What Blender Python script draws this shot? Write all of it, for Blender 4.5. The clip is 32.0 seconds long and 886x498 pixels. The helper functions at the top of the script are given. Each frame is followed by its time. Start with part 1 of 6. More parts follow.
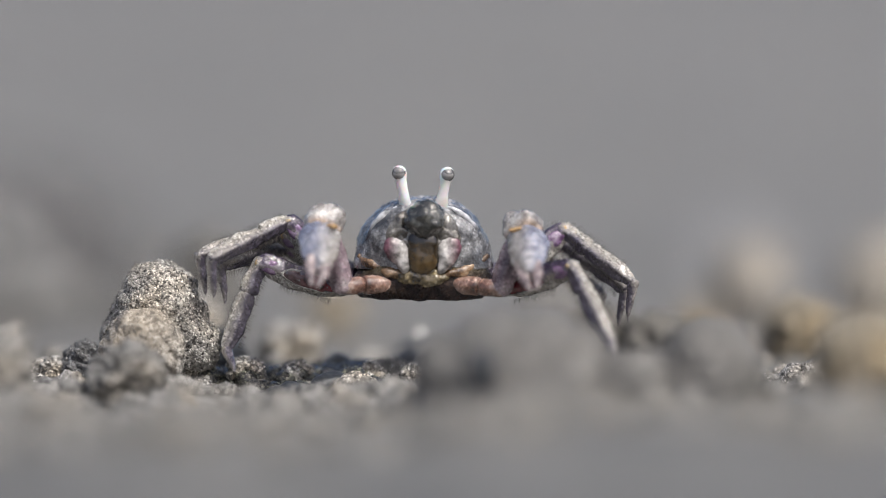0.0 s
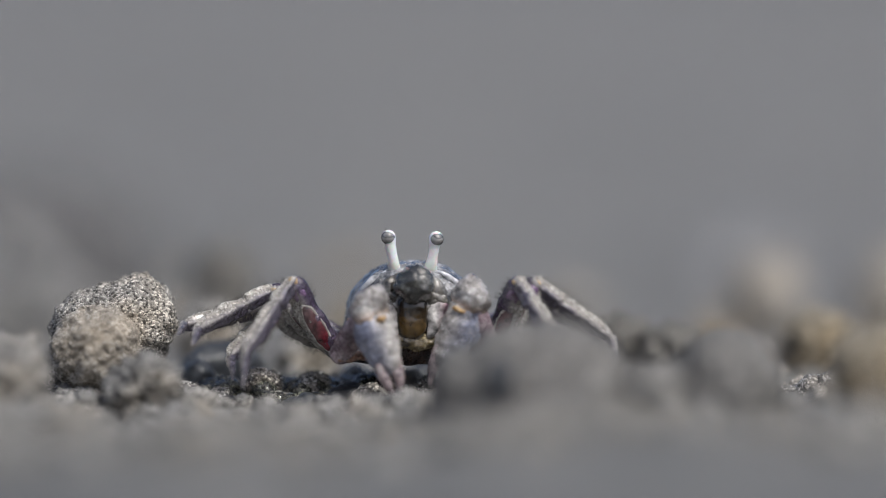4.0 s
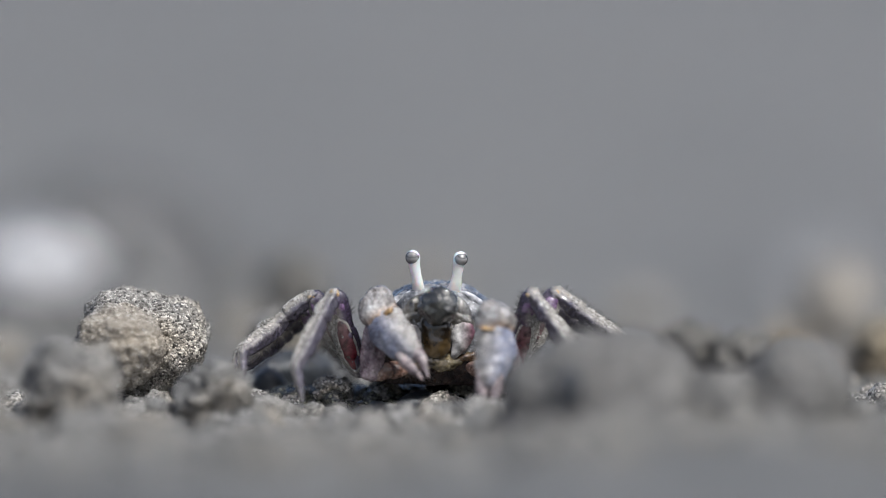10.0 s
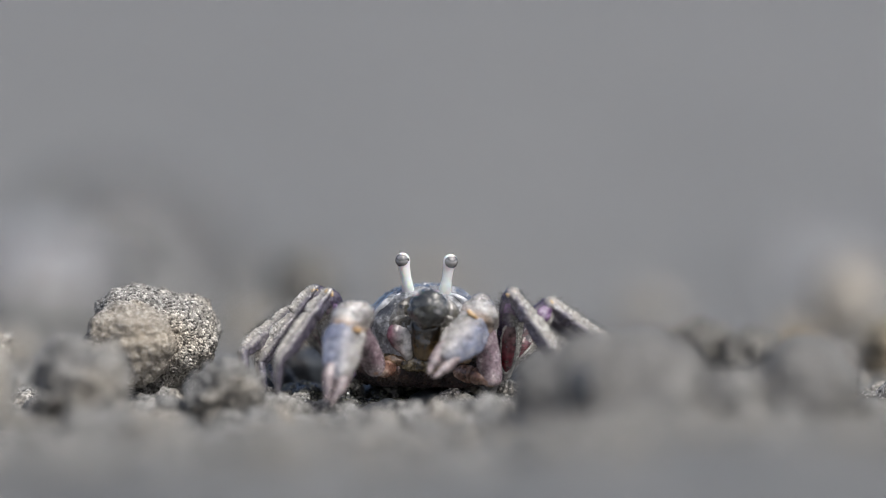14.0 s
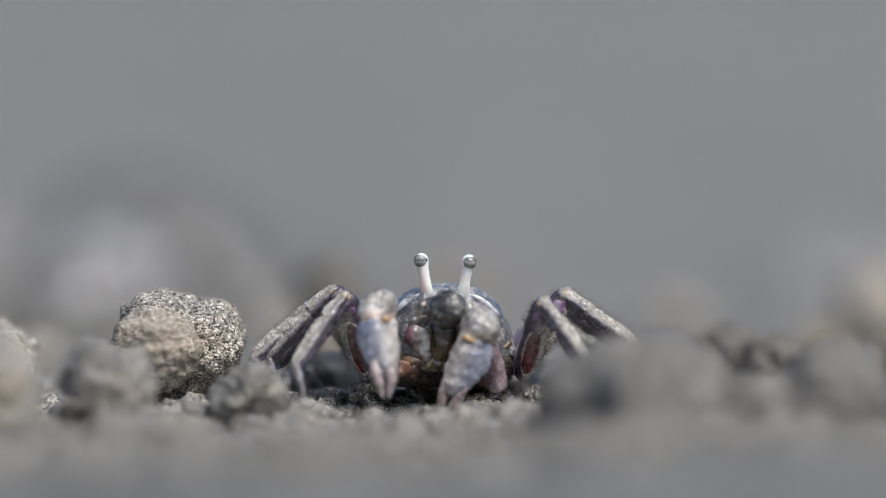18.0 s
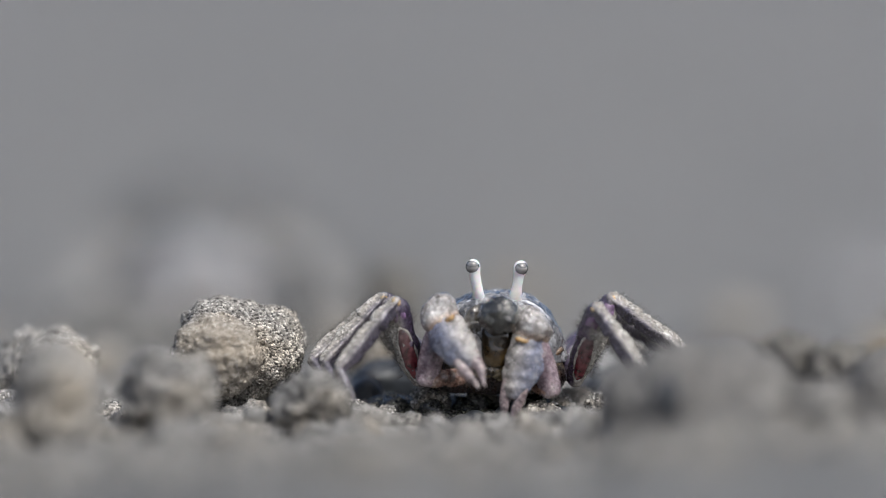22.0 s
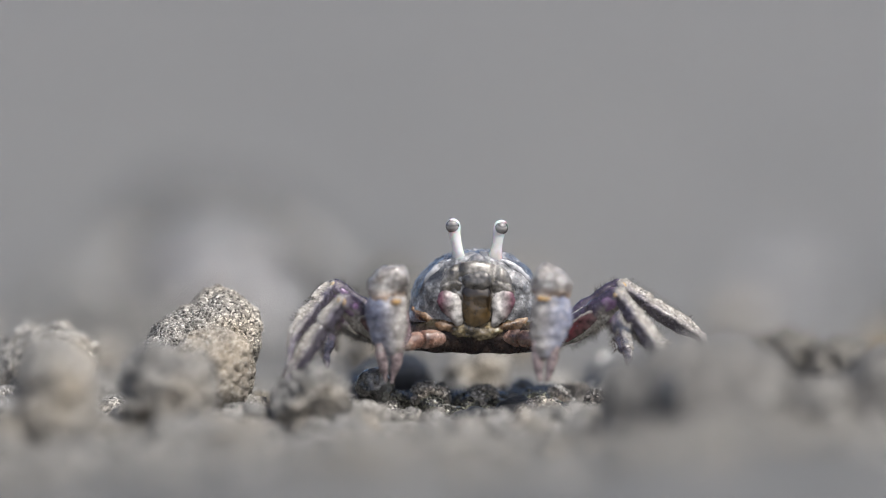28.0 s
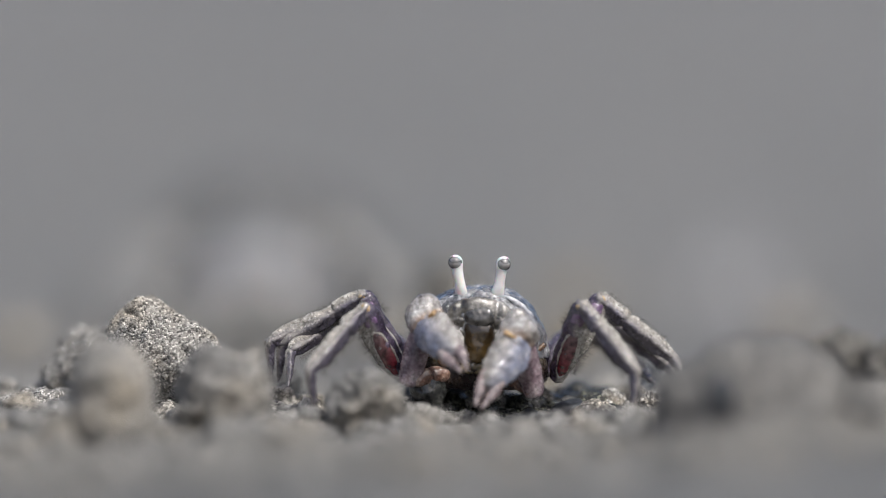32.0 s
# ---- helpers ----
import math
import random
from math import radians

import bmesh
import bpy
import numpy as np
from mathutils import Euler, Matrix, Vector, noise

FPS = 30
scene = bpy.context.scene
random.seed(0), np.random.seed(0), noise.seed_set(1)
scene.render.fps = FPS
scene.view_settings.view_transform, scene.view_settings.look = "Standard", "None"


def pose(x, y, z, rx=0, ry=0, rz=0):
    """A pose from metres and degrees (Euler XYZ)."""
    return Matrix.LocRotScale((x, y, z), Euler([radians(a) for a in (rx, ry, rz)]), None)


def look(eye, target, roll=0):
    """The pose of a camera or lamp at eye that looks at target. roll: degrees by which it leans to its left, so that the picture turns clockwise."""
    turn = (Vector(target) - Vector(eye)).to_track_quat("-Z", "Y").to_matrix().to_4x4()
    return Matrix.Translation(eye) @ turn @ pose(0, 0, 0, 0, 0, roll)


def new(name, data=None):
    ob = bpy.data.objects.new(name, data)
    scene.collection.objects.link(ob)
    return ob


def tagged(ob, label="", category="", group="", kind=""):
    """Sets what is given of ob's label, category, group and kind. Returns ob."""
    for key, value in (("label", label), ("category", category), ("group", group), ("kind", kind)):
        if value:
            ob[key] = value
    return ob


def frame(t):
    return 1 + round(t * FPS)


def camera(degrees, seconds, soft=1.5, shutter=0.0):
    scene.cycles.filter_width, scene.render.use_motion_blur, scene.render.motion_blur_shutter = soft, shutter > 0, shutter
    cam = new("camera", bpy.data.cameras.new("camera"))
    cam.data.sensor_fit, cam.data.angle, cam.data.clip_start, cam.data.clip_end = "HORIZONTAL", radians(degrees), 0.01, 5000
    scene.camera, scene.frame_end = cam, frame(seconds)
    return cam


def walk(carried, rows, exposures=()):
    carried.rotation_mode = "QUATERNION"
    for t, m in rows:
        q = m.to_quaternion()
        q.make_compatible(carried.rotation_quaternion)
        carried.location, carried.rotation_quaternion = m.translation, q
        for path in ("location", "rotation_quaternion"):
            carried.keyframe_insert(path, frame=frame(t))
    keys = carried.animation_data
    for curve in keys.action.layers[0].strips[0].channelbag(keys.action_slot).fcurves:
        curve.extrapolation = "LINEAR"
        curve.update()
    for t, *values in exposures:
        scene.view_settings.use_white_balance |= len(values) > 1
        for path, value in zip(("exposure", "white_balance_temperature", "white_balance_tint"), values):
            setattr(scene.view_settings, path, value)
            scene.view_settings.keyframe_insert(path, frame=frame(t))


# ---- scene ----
MM = 0.001
EYE = (0.0, -1.5, 0.0865)


def aim(x, z):
    """Camera pose towards a point of the focal plane, in millimetres."""
    return look(EYE, (x * MM, 0.0, z * MM))


cam = camera(2.865, 32.0, soft=0.9)
cam.data.dof.use_dof = True
cam.data.dof.focus_distance = 1.5006
cam.data.dof.aperture_fstop = 7.0
walk(cam, [
    (0, aim(11.74, 10.68)),
    (0.5, aim(11.82, 10.82)),
    (1, aim(11.96, 10.82)),
    (1.5, aim(11.96, 10.90)),
    (2, aim(11.96, 10.90)),
    (2.5, aim(11.89, 10.97)),
    (3, aim(11.60, 11.04)),
    (3.5, aim(11.09, 11.41)),
    (5.5, aim(7.57, 11.85)),
    (6, aim(6.98, 11.92)),
    (6.5, aim(6.54, 11.99)),
    (7, aim(6.03, 12.07)),
    (7.5, aim(5.81, 11.99)),
    (8, aim(5.59, 12.07)),
    (8.5, aim(5.30, 11.99)),
    (9, aim(5.15, 12.07)),
    (9.5, aim(4.93, 12.14)),
    (10, aim(4.34, 12.36)),
    (10.5, aim(3.98, 12.36)),
    (11, aim(3.76, 12.36)),
    (11.5, aim(3.90, 12.21)),
    (12, aim(3.98, 12.07)),
    (12.5, aim(3.98, 11.99)),
    (13, aim(3.90, 11.99)),
    (13.5, aim(3.68, 12.07)),
    (14, aim(3.46, 12.14)),
    (14.5, aim(3.24, 12.14)),
    (16.5, aim(2.73, 12.29)),
    (17, aim(2.14, 12.36)),
    (17.5, aim(1.63, 12.51)),
    (18, aim(1.27, 12.58)),
    (18.5, aim(0.61, 12.65)),
    (19, aim(0.02, 12.58)),
    (19.5, aim(-0.56, 12.58)),
    (20, aim(-1.37, 12.73)),
    (20.5, aim(-1.96, 12.80)),
    (21, aim(-2.84, 12.94)),
    (21.5, aim(-3.57, 13.02)),
    (22, aim(-3.94, 13.16)),
    (22.5, aim(-4.23, 13.16)),
    (23, aim(-4.37, 13.16)),
    (23.5, aim(-4.45, 13.09)),
    (24, aim(-4.45, 13.09)),
    (24.5, aim(-4.52, 13.02)),
    (25, aim(-4.52, 13.09)),
    (25.5, aim(-4.59, 13.02)),
    (27.5, aim(-4.15, 12.87)),
    (28, aim(-3.94, 12.80)),
    (28.5, aim(-3.94, 12.73)),
    (29, aim(-3.94, 12.73)),
    (29.5, aim(-3.94, 12.73)),
    (30, aim(-4.15, 12.80)),
    (30.5, aim(-4.52, 12.94)),
    (31, aim(-5.99, 13.09)),
    (31.5, aim(-7.45, 13.09)),
    (32, aim(-8.56, 13.03)),
], exposures=[
    (0.0, -0.04, 6350, 9), (1.0, -0.19, 6420, 9), (2.0, -0.36, 6220, 8.5), (3.0, -0.34, 6220, 8.5), (6.0, -0.32, 5900, 8), (7.0, -0.21, 5900, 8),
    (8.0, -0.11, 6000, 7.5), (10.0, -0.17, 6000, 7), (12.0, -0.14, 6100, 7.5), (13.0, -0.09, 6150, 7.5), (17.0, -0.12, 6150, 7.5), (20.0, -0.17, 6130, 7.5),
    (24.0, -0.11, 6220, 8), (25.0, -0.09, 6250, 8), (28.0, 0.03, 6300, 8), (29.0, 0.03, 6300, 8), (30.0, -0.10, 6280, 8), (32.0, -0.17, 6250, 8)])


# ---- light ----
SUN_EL, SUN_AZ = radians(55), radians(-55)   # azimuth from +x, towards -y
world = bpy.data.worlds.new("sky")
scene.world = world
world.use_nodes = True
wn = world.node_tree
sky = wn.nodes.new("ShaderNodeTexSky")
sky.sky_type, sky.sun_disc = "NISHITA", False
sky.sun_elevation, sky.sun_rotation = SUN_EL, radians(90) - SUN_AZ
sky.air_density, sky.dust_density, sky.ozone_density = 0.6, 5.0, 0.6
wn.nodes["Background"].inputs["Strength"].default_value = 0.15
wn.links.new(sky.outputs["Color"], wn.nodes["Background"].inputs["Color"])
sun = new("sun", bpy.data.lights.new("sun", "SUN"))
sun.data.energy, sun.data.angle, sun.data.color = 2.75, radians(0.6), (1.0, 0.96, 0.9)
way = Vector((math.cos(SUN_EL) * math.cos(SUN_AZ), math.cos(SUN_EL) * math.sin(SUN_AZ), math.sin(SUN_EL)))
sun.matrix_world = look(way * 2.0, (0, 0, 0))


# ---- materials ----
class Mat:
    """A small writer of node materials with object coordinates in metres."""

    def __init__(self, name, rough=0.6, spec=0.5, metal=0.0):
        self.m = bpy.data.materials.new(name)
        self.m.use_nodes = True
        self.t = self.m.node_tree
        self.b = self.t.nodes["Principled BSDF"]
        self.b.inputs["Roughness"].default_value = rough
        self.b.inputs["Specular IOR Level"].default_value = spec
        self.b.inputs["Metallic"].default_value = metal
        self.co = self.t.nodes.new("ShaderNodeTexCoord").outputs["Object"]
        self.n = None

    def node(self, kind, **sets):
        n = self.t.nodes.new(kind)
        for k, v in sets.items():
            n.inputs[k.replace("_", " ")].default_value = v
        return n

    def link(self, a, b):
        self.t.links.new(a, b)

    def noise(self, per_mm, detail=4.0, rough=0.6):
        n = self.node("ShaderNodeTexNoise", Scale=per_mm * 1000.0, Detail=detail, Roughness=rough)
        self.link(self.co, n.inputs["Vector"])
        return n.outputs["Fac"]

    def cells(self, per_mm, out="Color"):
        n = self.node("ShaderNodeTexVoronoi", Scale=per_mm * 1000.0)
        self.link(self.co, n.inputs["Vector"])
        return n.outputs[out]

    def ramp(self, fac, stops):
        n = self.t.nodes.new("ShaderNodeValToRGB")
        el = n.color_ramp.elements
        while len(el) < len(stops):
            el.new(0.5)
        for e, (p, c) in zip(el, stops):
            e.position = p
            e.color = (c, c, c, 1) if isinstance(c, float) else (*c, 1)
        self.link(fac, n.inputs["Fac"])
        return n.outputs["Color"]

    def mix(self, fac, a, b, kind="MIX"):
        n = self.t.nodes.new("ShaderNodeMix")
        n.data_type, n.blend_type = "RGBA", kind
        for sock, v in ((n.inputs["Factor"], fac), (n.inputs["A"], a), (n.inputs["B"], b)):
            if isinstance(v, (int, float)):
                sock.default_value = v
            elif isinstance(v, tuple):
                sock.default_value = (*v, 1)
            else:
                self.link(v, sock)
        return n.outputs["Result"]

    def split(self, colour):
        n = self.t.nodes.new("ShaderNodeSeparateColor")
        self.link(colour, n.inputs["Color"])
        return n.outputs["Red"], n.outputs["Green"]

    def axis(self, which, lo, hi):
        """0 to 1 along an axis of the object, between two places in millimetres."""
        s = self.t.nodes.new("ShaderNodeSeparateXYZ")
        self.link(self.co, s.inputs["Vector"])
        n = self.node("ShaderNodeMapRange")
        n.inputs["From Min"].default_value, n.inputs["From Max"].default_value = lo * MM, hi * MM
        self.link(s.outputs[which], n.inputs["Value"])
        return n.outputs["Result"]

    def bump(self, height, depth_mm, strength=1.0):
        n = self.node("ShaderNodeBump", Strength=strength, Distance=depth_mm * MM)
        self.link(height, n.inputs["Height"])
        if self.n:
            self.link(self.n, n.inputs["Normal"])
        self.n = n.outputs["Normal"]
        return self

    def done(self, colour=None, rough=None):
        if isinstance(colour, tuple):
            self.b.inputs["Base Color"].default_value = (*colour, 1)
        elif colour is not None:
            self.link(colour, self.b.inputs["Base Color"])
        if rough is not None:
            self.link(rough, self.b.inputs["Roughness"])
        if self.n:
            self.link(self.n, self.b.inputs["Normal"])
        return self.m


def sand(name, dark, mid, pale, per_mm=5.6, stain=None, wet=0.0, patch=None):
    """Packed sand: single grains of several tones, stains, glints on some grains."""
    m = Mat(name, spec=0.5)
    red, green = m.split(m.cells(per_mm))
    grains = m.ramp(red, [(0.0, dark), (0.14, dark), (0.26, mid), (0.68, mid), (0.82, pale), (1.0, tuple(min(0.85, 1.35 * c) for c in pale))])
    tone = m.ramp(m.noise(0.28, 5.0), [(0.3, 0.68), (0.7, 1.25)])
    grains = m.mix(1.0, grains, tone, "MULTIPLY")
    clump = m.ramp(m.noise(2.2, 4.0), [(0.35, 0.62), (0.6, 1.15)])
    grains = m.mix(1.0, grains, clump, "MULTIPLY")
    if stain:
        grains = m.mix(m.ramp(m.noise(0.13, 2.0), [(0.46, 0.0), (0.66, 0.8)]), grains, stain, "MULTIPLY")
    if patch:
        # a rusty stain round one spot of the thing: place in millimetres, reach, colour
        n = m.node("ShaderNodeVectorMath")
        n.operation = "DISTANCE"
        m.link(m.co, n.inputs[0])
        n.inputs[1].default_value = tuple(c * MM for c in patch[0])
        r = m.node("ShaderNodeMapRange")
        r.inputs["From Min"].default_value, r.inputs["From Max"].default_value = patch[1] * MM, 0.0
        m.link(n.outputs["Value"], r.inputs["Value"])
        near = m.mix(0.35, r.outputs["Result"], m.noise(0.6, 4.0))
        grains = m.mix(m.ramp(near, [(0.3, 0.0), (0.75, 0.6)]), grains, patch[2])
    gloss = m.ramp(green, [(0.0, 0.75 - wet), (0.8, 0.75 - wet), (0.9, 0.2), (1.0, 0.15)])
    m.bump(m.noise(1.1, 3.0), 0.25, 0.8)
    m.bump(m.cells(per_mm, "Distance"), -0.11, 1.0)
    if wet > 0.3:
        m.b.inputs["Coat Weight"].default_value = 0.8
        m.b.inputs["Coat Roughness"].default_value = 0.1
    return m.done(grains, gloss)


SAND = sand("packed_sand", (0.09, 0.087, 0.083), (0.265, 0.254, 0.235), (0.57, 0.555, 0.525), stain=(1.0, 0.9, 0.75))
SAND_MIX = sand("stained_sand", (0.075, 0.07, 0.064), (0.29, 0.277, 0.253), (0.56, 0.54, 0.5), stain=(1.0, 0.92, 0.8), patch=((-1.7, -6.3, -0.3), 6.4, (0.40, 0.335, 0.25)))
SAND_TAN = sand("tan_sand", (0.08, 0.07, 0.053), (0.25, 0.215, 0.16), (0.48, 0.44, 0.36), stain=(1.0, 0.88, 0.68))
SAND_GREY = sand("grey_sand", (0.07, 0.068, 0.066), (0.185, 0.181, 0.172), (0.42, 0.41, 0.39), wet=0.1, stain=(1.0, 0.92, 0.8))
SAND_LUMP = sand("smooth_grey_mud", (0.095, 0.092, 0.087), (0.165, 0.16, 0.151), (0.27, 0.263, 0.25), wet=0.1)
SAND_DARK = sand("dark_grey_mud", (0.06, 0.06, 0.061), (0.125, 0.125, 0.126), (0.2, 0.2, 0.2))
SAND_DRY = sand("dry_pale_sand", (0.17, 0.155, 0.13), (0.37, 0.335, 0.28), (0.6, 0.56, 0.5))
SAND_OLIVE = sand("olive_sand", (0.05, 0.047, 0.042), (0.145, 0.137, 0.122), (0.26, 0.25, 0.225))
SAND_PLAIN = sand("plain_grey_sand", (0.10, 0.099, 0.095), (0.19, 0.187, 0.18), (0.30, 0.295, 0.285))
SAND_PALE = sand("pale_grey_sand", (0.145, 0.147, 0.153), (0.285, 0.288, 0.298), (0.44, 0.445, 0.455))
SAND_WET_SHADE = sand("wet_shaded_sand", (0.012, 0.013, 0.012), (0.05, 0.05, 0.042), (0.16, 0.16, 0.12), wet=0.48)


def mud():
    m = Mat("mudflat", spec=0.3)
    red, green = m.split(m.cells(5.0))
    grains = m.ramp(red, [(0.0, (0.094, 0.092, 0.086)), (0.25, (0.178, 0.173, 0.163)), (0.75, (0.225, 0.219, 0.205)), (0.92, (0.40, 0.39, 0.365))])
    tone = m.ramp(m.noise(0.012, 7.0, 0.65), [(0.34, 0.74), (0.66, 1.14)])
    clump = m.ramp(m.noise(0.5, 6.0), [(0.35, 0.72), (0.65, 1.12)])
    clump = m.mix(1.0, clump, m.ramp(m.noise(0.045, 5.0, 0.6), [(0.36, 0.8), (0.64, 1.16)]), "MULTIPLY")
    col = m.mix(1.0, m.mix(1.0, grains, tone, "MULTIPLY"), clump, "MULTIPLY")
    far_sheen = m.mix(0.4, m.axis("Y", -110, 300), m.noise(0.007, 6.0))     # sky sheen rising with distance, painted into the colour: darker near, paler far
    col = m.mix(1.0, col, m.ramp(far_sheen, [(0.1, 0.83), (0.8, 1.06)]), "MULTIPLY")
    rough = m.ramp(m.noise(0.035, 4.0), [(0.35, 0.42), (0.65, 0.62)])
    m.bump(m.noise(0.8, 4.0), 0.3, 0.6)
    m.bump(m.cells(5.0, "Distance"), -0.07, 0.8)
    return m.done(col, rough)


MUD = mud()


def stone():
    m = Mat("dark_stone", rough=0.42)
    col = m.ramp(m.noise(0.6, 5.0), [(0.3, (0.014, 0.016, 0.02)), (0.55, (0.045, 0.05, 0.058)), (0.75, (0.14, 0.135, 0.12))])
    m.bump(m.noise(2.0, 4.0), 0.12, 0.7)
    return m.done(col)


STONE = stone()


def wet(name, tones, per_mm=0.5, rough=0.2, dirt=0.2, lean=0, bumps=1.0, sides=None, side=1, base=None, flesh=0.0, coat=0.9, spec=0.8, flecks=0.45, two_tone=0.5, turn=(0.25, 0.75)):
    """Wet crab shell: blotched pigment from dark to pale tones, flecks, and mud or sand stuck on in patches."""
    m = Mat(name, rough=rough, spec=spec)
    field = m.noise(per_mm, 8.0, 0.68)
    if lean:
        field = m.mix(0.28, field, m.axis("X", -1.0 * lean, 1.0 * lean))
    pigment = m.ramp(field, list(zip((0.36, 0.46, 0.55, 0.66), tones)))
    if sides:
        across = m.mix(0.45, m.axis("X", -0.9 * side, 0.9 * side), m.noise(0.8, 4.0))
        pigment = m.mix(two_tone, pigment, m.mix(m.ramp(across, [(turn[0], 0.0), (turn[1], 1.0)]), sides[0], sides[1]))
    if base:
        half = 0.8 if len(base) < 3 else 0.9 * base[2]
        band = m.mix(0.4, m.axis("Z", base[1] + half, base[1] - half), m.noise(1.2, 5.0))
        pigment = m.mix(m.ramp(band, [(0.42, 0.0), (0.75, 0.65)]), pigment, base[0])
    red, green = m.split(m.cells(5.5))
    fleck = m.ramp(red, [(0.0, 0.25), (0.14, 0.7), (0.3, 0.95), (0.8, 1.0), (0.93, 2.1)])
    pigment = m.mix(flecks, pigment, fleck, "MULTIPLY")
    cover = m.noise(1.1, 9.0, 0.74)
    if lean:
        cover = m.mix(0.38, cover, m.axis("X", -1.0 * lean, 1.0 * lean))
    stuck = m.ramp(cover, [(0.66 - 0.3 * dirt, 0.0), (0.72 - 0.3 * dirt, 0.9)])
    grit = m.ramp(green, [(0.0, (0.06, 0.055, 0.048)), (0.25, (0.25, 0.235, 0.205)), (0.7, (0.42, 0.4, 0.355)), (1.0, (0.8, 0.78, 0.74))])
    col = m.mix(stuck, pigment, grit)
    gloss = m.mix(green, (rough * 0.5, rough * 0.5, rough * 0.5), (rough * 1.8, rough * 1.8, rough * 1.8))
    gloss = m.mix(stuck, gloss, m.ramp(green, [(0.75, 0.6), (0.9, 0.2)]))
    m.bump(m.noise(0.9, 6.0, 0.7), 0.34, 0.85 * bumps)
    m.bump(m.noise(4.5, 3.0), 0.06, 0.7 * bumps)
    m.bump(m.mix(stuck, (0, 0, 0), m.cells(5.5, "Distance")), 0.1, 0.9)
    m.link(m.mix(stuck, (coat, coat, coat), (0.08, 0.08, 0.08)), m.b.inputs["Coat Weight"])
    m.b.inputs["Coat Roughness"].default_value = 0.05
    if flesh:
        m.b.inputs["Subsurface Weight"].default_value = flesh
        m.b.inputs["Subsurface Scale"].default_value = 0.5 * MM
        m.b.inputs["Subsurface Radius"].default_value = (1.0, 0.7, 0.6)
    return m.done(col, gloss)


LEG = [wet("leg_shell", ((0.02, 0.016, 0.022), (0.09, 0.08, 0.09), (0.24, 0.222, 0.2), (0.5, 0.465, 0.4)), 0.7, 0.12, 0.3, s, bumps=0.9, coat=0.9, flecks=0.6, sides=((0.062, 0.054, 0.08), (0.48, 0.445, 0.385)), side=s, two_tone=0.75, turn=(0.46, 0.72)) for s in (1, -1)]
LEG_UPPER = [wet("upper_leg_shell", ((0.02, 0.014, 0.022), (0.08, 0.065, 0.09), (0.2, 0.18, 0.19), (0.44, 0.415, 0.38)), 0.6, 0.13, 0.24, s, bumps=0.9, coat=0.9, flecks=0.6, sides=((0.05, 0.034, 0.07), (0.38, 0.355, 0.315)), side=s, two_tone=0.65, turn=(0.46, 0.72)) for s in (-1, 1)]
LEG_RIM = wet("leg_rim_shell", ((0.12, 0.11, 0.10), (0.28, 0.265, 0.24), (0.42, 0.4, 0.365), (0.6, 0.58, 0.53)), 0.8, 0.14, 0.1, bumps=0.5)
CARAPACE = wet("carapace_shell", ((0.03, 0.031, 0.035), (0.11, 0.113, 0.12), (0.26, 0.264, 0.275), (0.55, 0.555, 0.57)), 0.6, 0.12, 0.06, bumps=0.85, coat=1.0, flecks=0.4)
FACE = wet("face_shell", ((0.03, 0.026, 0.02), (0.09, 0.083, 0.07), (0.18, 0.17, 0.152), (0.40, 0.39, 0.37)), 0.5, 0.09, 0.0, bumps=0.45, coat=0.9, flecks=0.28)
ROSTRUM = wet("front_shell", ((0.03, 0.03, 0.034), (0.10, 0.102, 0.115), (0.2, 0.205, 0.225), (0.45, 0.455, 0.48)), 0.7, 0.1, 0.06, bumps=0.7, coat=0.8)
PURPLE = wet("purple_skin", ((0.03, 0.012, 0.04), (0.10, 0.045, 0.12), (0.20, 0.12, 0.23), (0.34, 0.28, 0.36)), 0.8, 0.14, 0.05)
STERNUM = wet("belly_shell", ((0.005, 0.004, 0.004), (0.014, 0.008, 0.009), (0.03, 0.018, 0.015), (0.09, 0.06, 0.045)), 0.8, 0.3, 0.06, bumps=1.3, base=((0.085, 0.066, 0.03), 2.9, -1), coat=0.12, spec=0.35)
ARM = wet("arm_shell", ((0.07, 0.042, 0.055), (0.18, 0.125, 0.145), (0.31, 0.24, 0.262), (0.5, 0.435, 0.435)), 0.55, 0.2, 0.2, bumps=0.8, flesh=0.1, coat=0.7)
PALM = [wet("palm_shell", ((0.035, 0.032, 0.05), (0.11, 0.11, 0.145), (0.27, 0.272, 0.305), (0.52, 0.505, 0.48)), 0.7, 0.17, 0.2, bumps=0.85, sides=((0.46, 0.42, 0.35), (0.26, 0.285, 0.40)), side=s,
            base=((0.36, 0.2, 0.085), 0.75), flesh=0.12, coat=0.45) for s in (1, -1)]
WRIST = wet("wrist_shell", ((0.10, 0.085, 0.075), (0.28, 0.26, 0.245), (0.44, 0.425, 0.415), (0.64, 0.63, 0.61)), 0.6, 0.14, 0.2, bumps=0.8, flesh=0.1, coat=0.7, base=((0.36, 0.2, 0.085), 0.6, -1))
WRIST_SPOT = wet("knee_point_shell", ((0.16, 0.085, 0.03), (0.36, 0.21, 0.075), (0.5, 0.33, 0.14), (0.55, 0.45, 0.28)), 0.9, 0.2, 0.2)
PALE_BODY = wet("pale_back_shell", ((0.25, 0.26, 0.28), (0.31, 0.32, 0.34), (0.35, 0.36, 0.385), (0.40, 0.41, 0.435)), 0.5, 0.3, 0.1, coat=0.2)
DULL = wet("dull_far_shell", ((0.22, 0.22, 0.22), (0.27, 0.268, 0.265), (0.31, 0.308, 0.303), (0.36, 0.355, 0.35)), 0.5, 0.5, 0.3, coat=0.0)
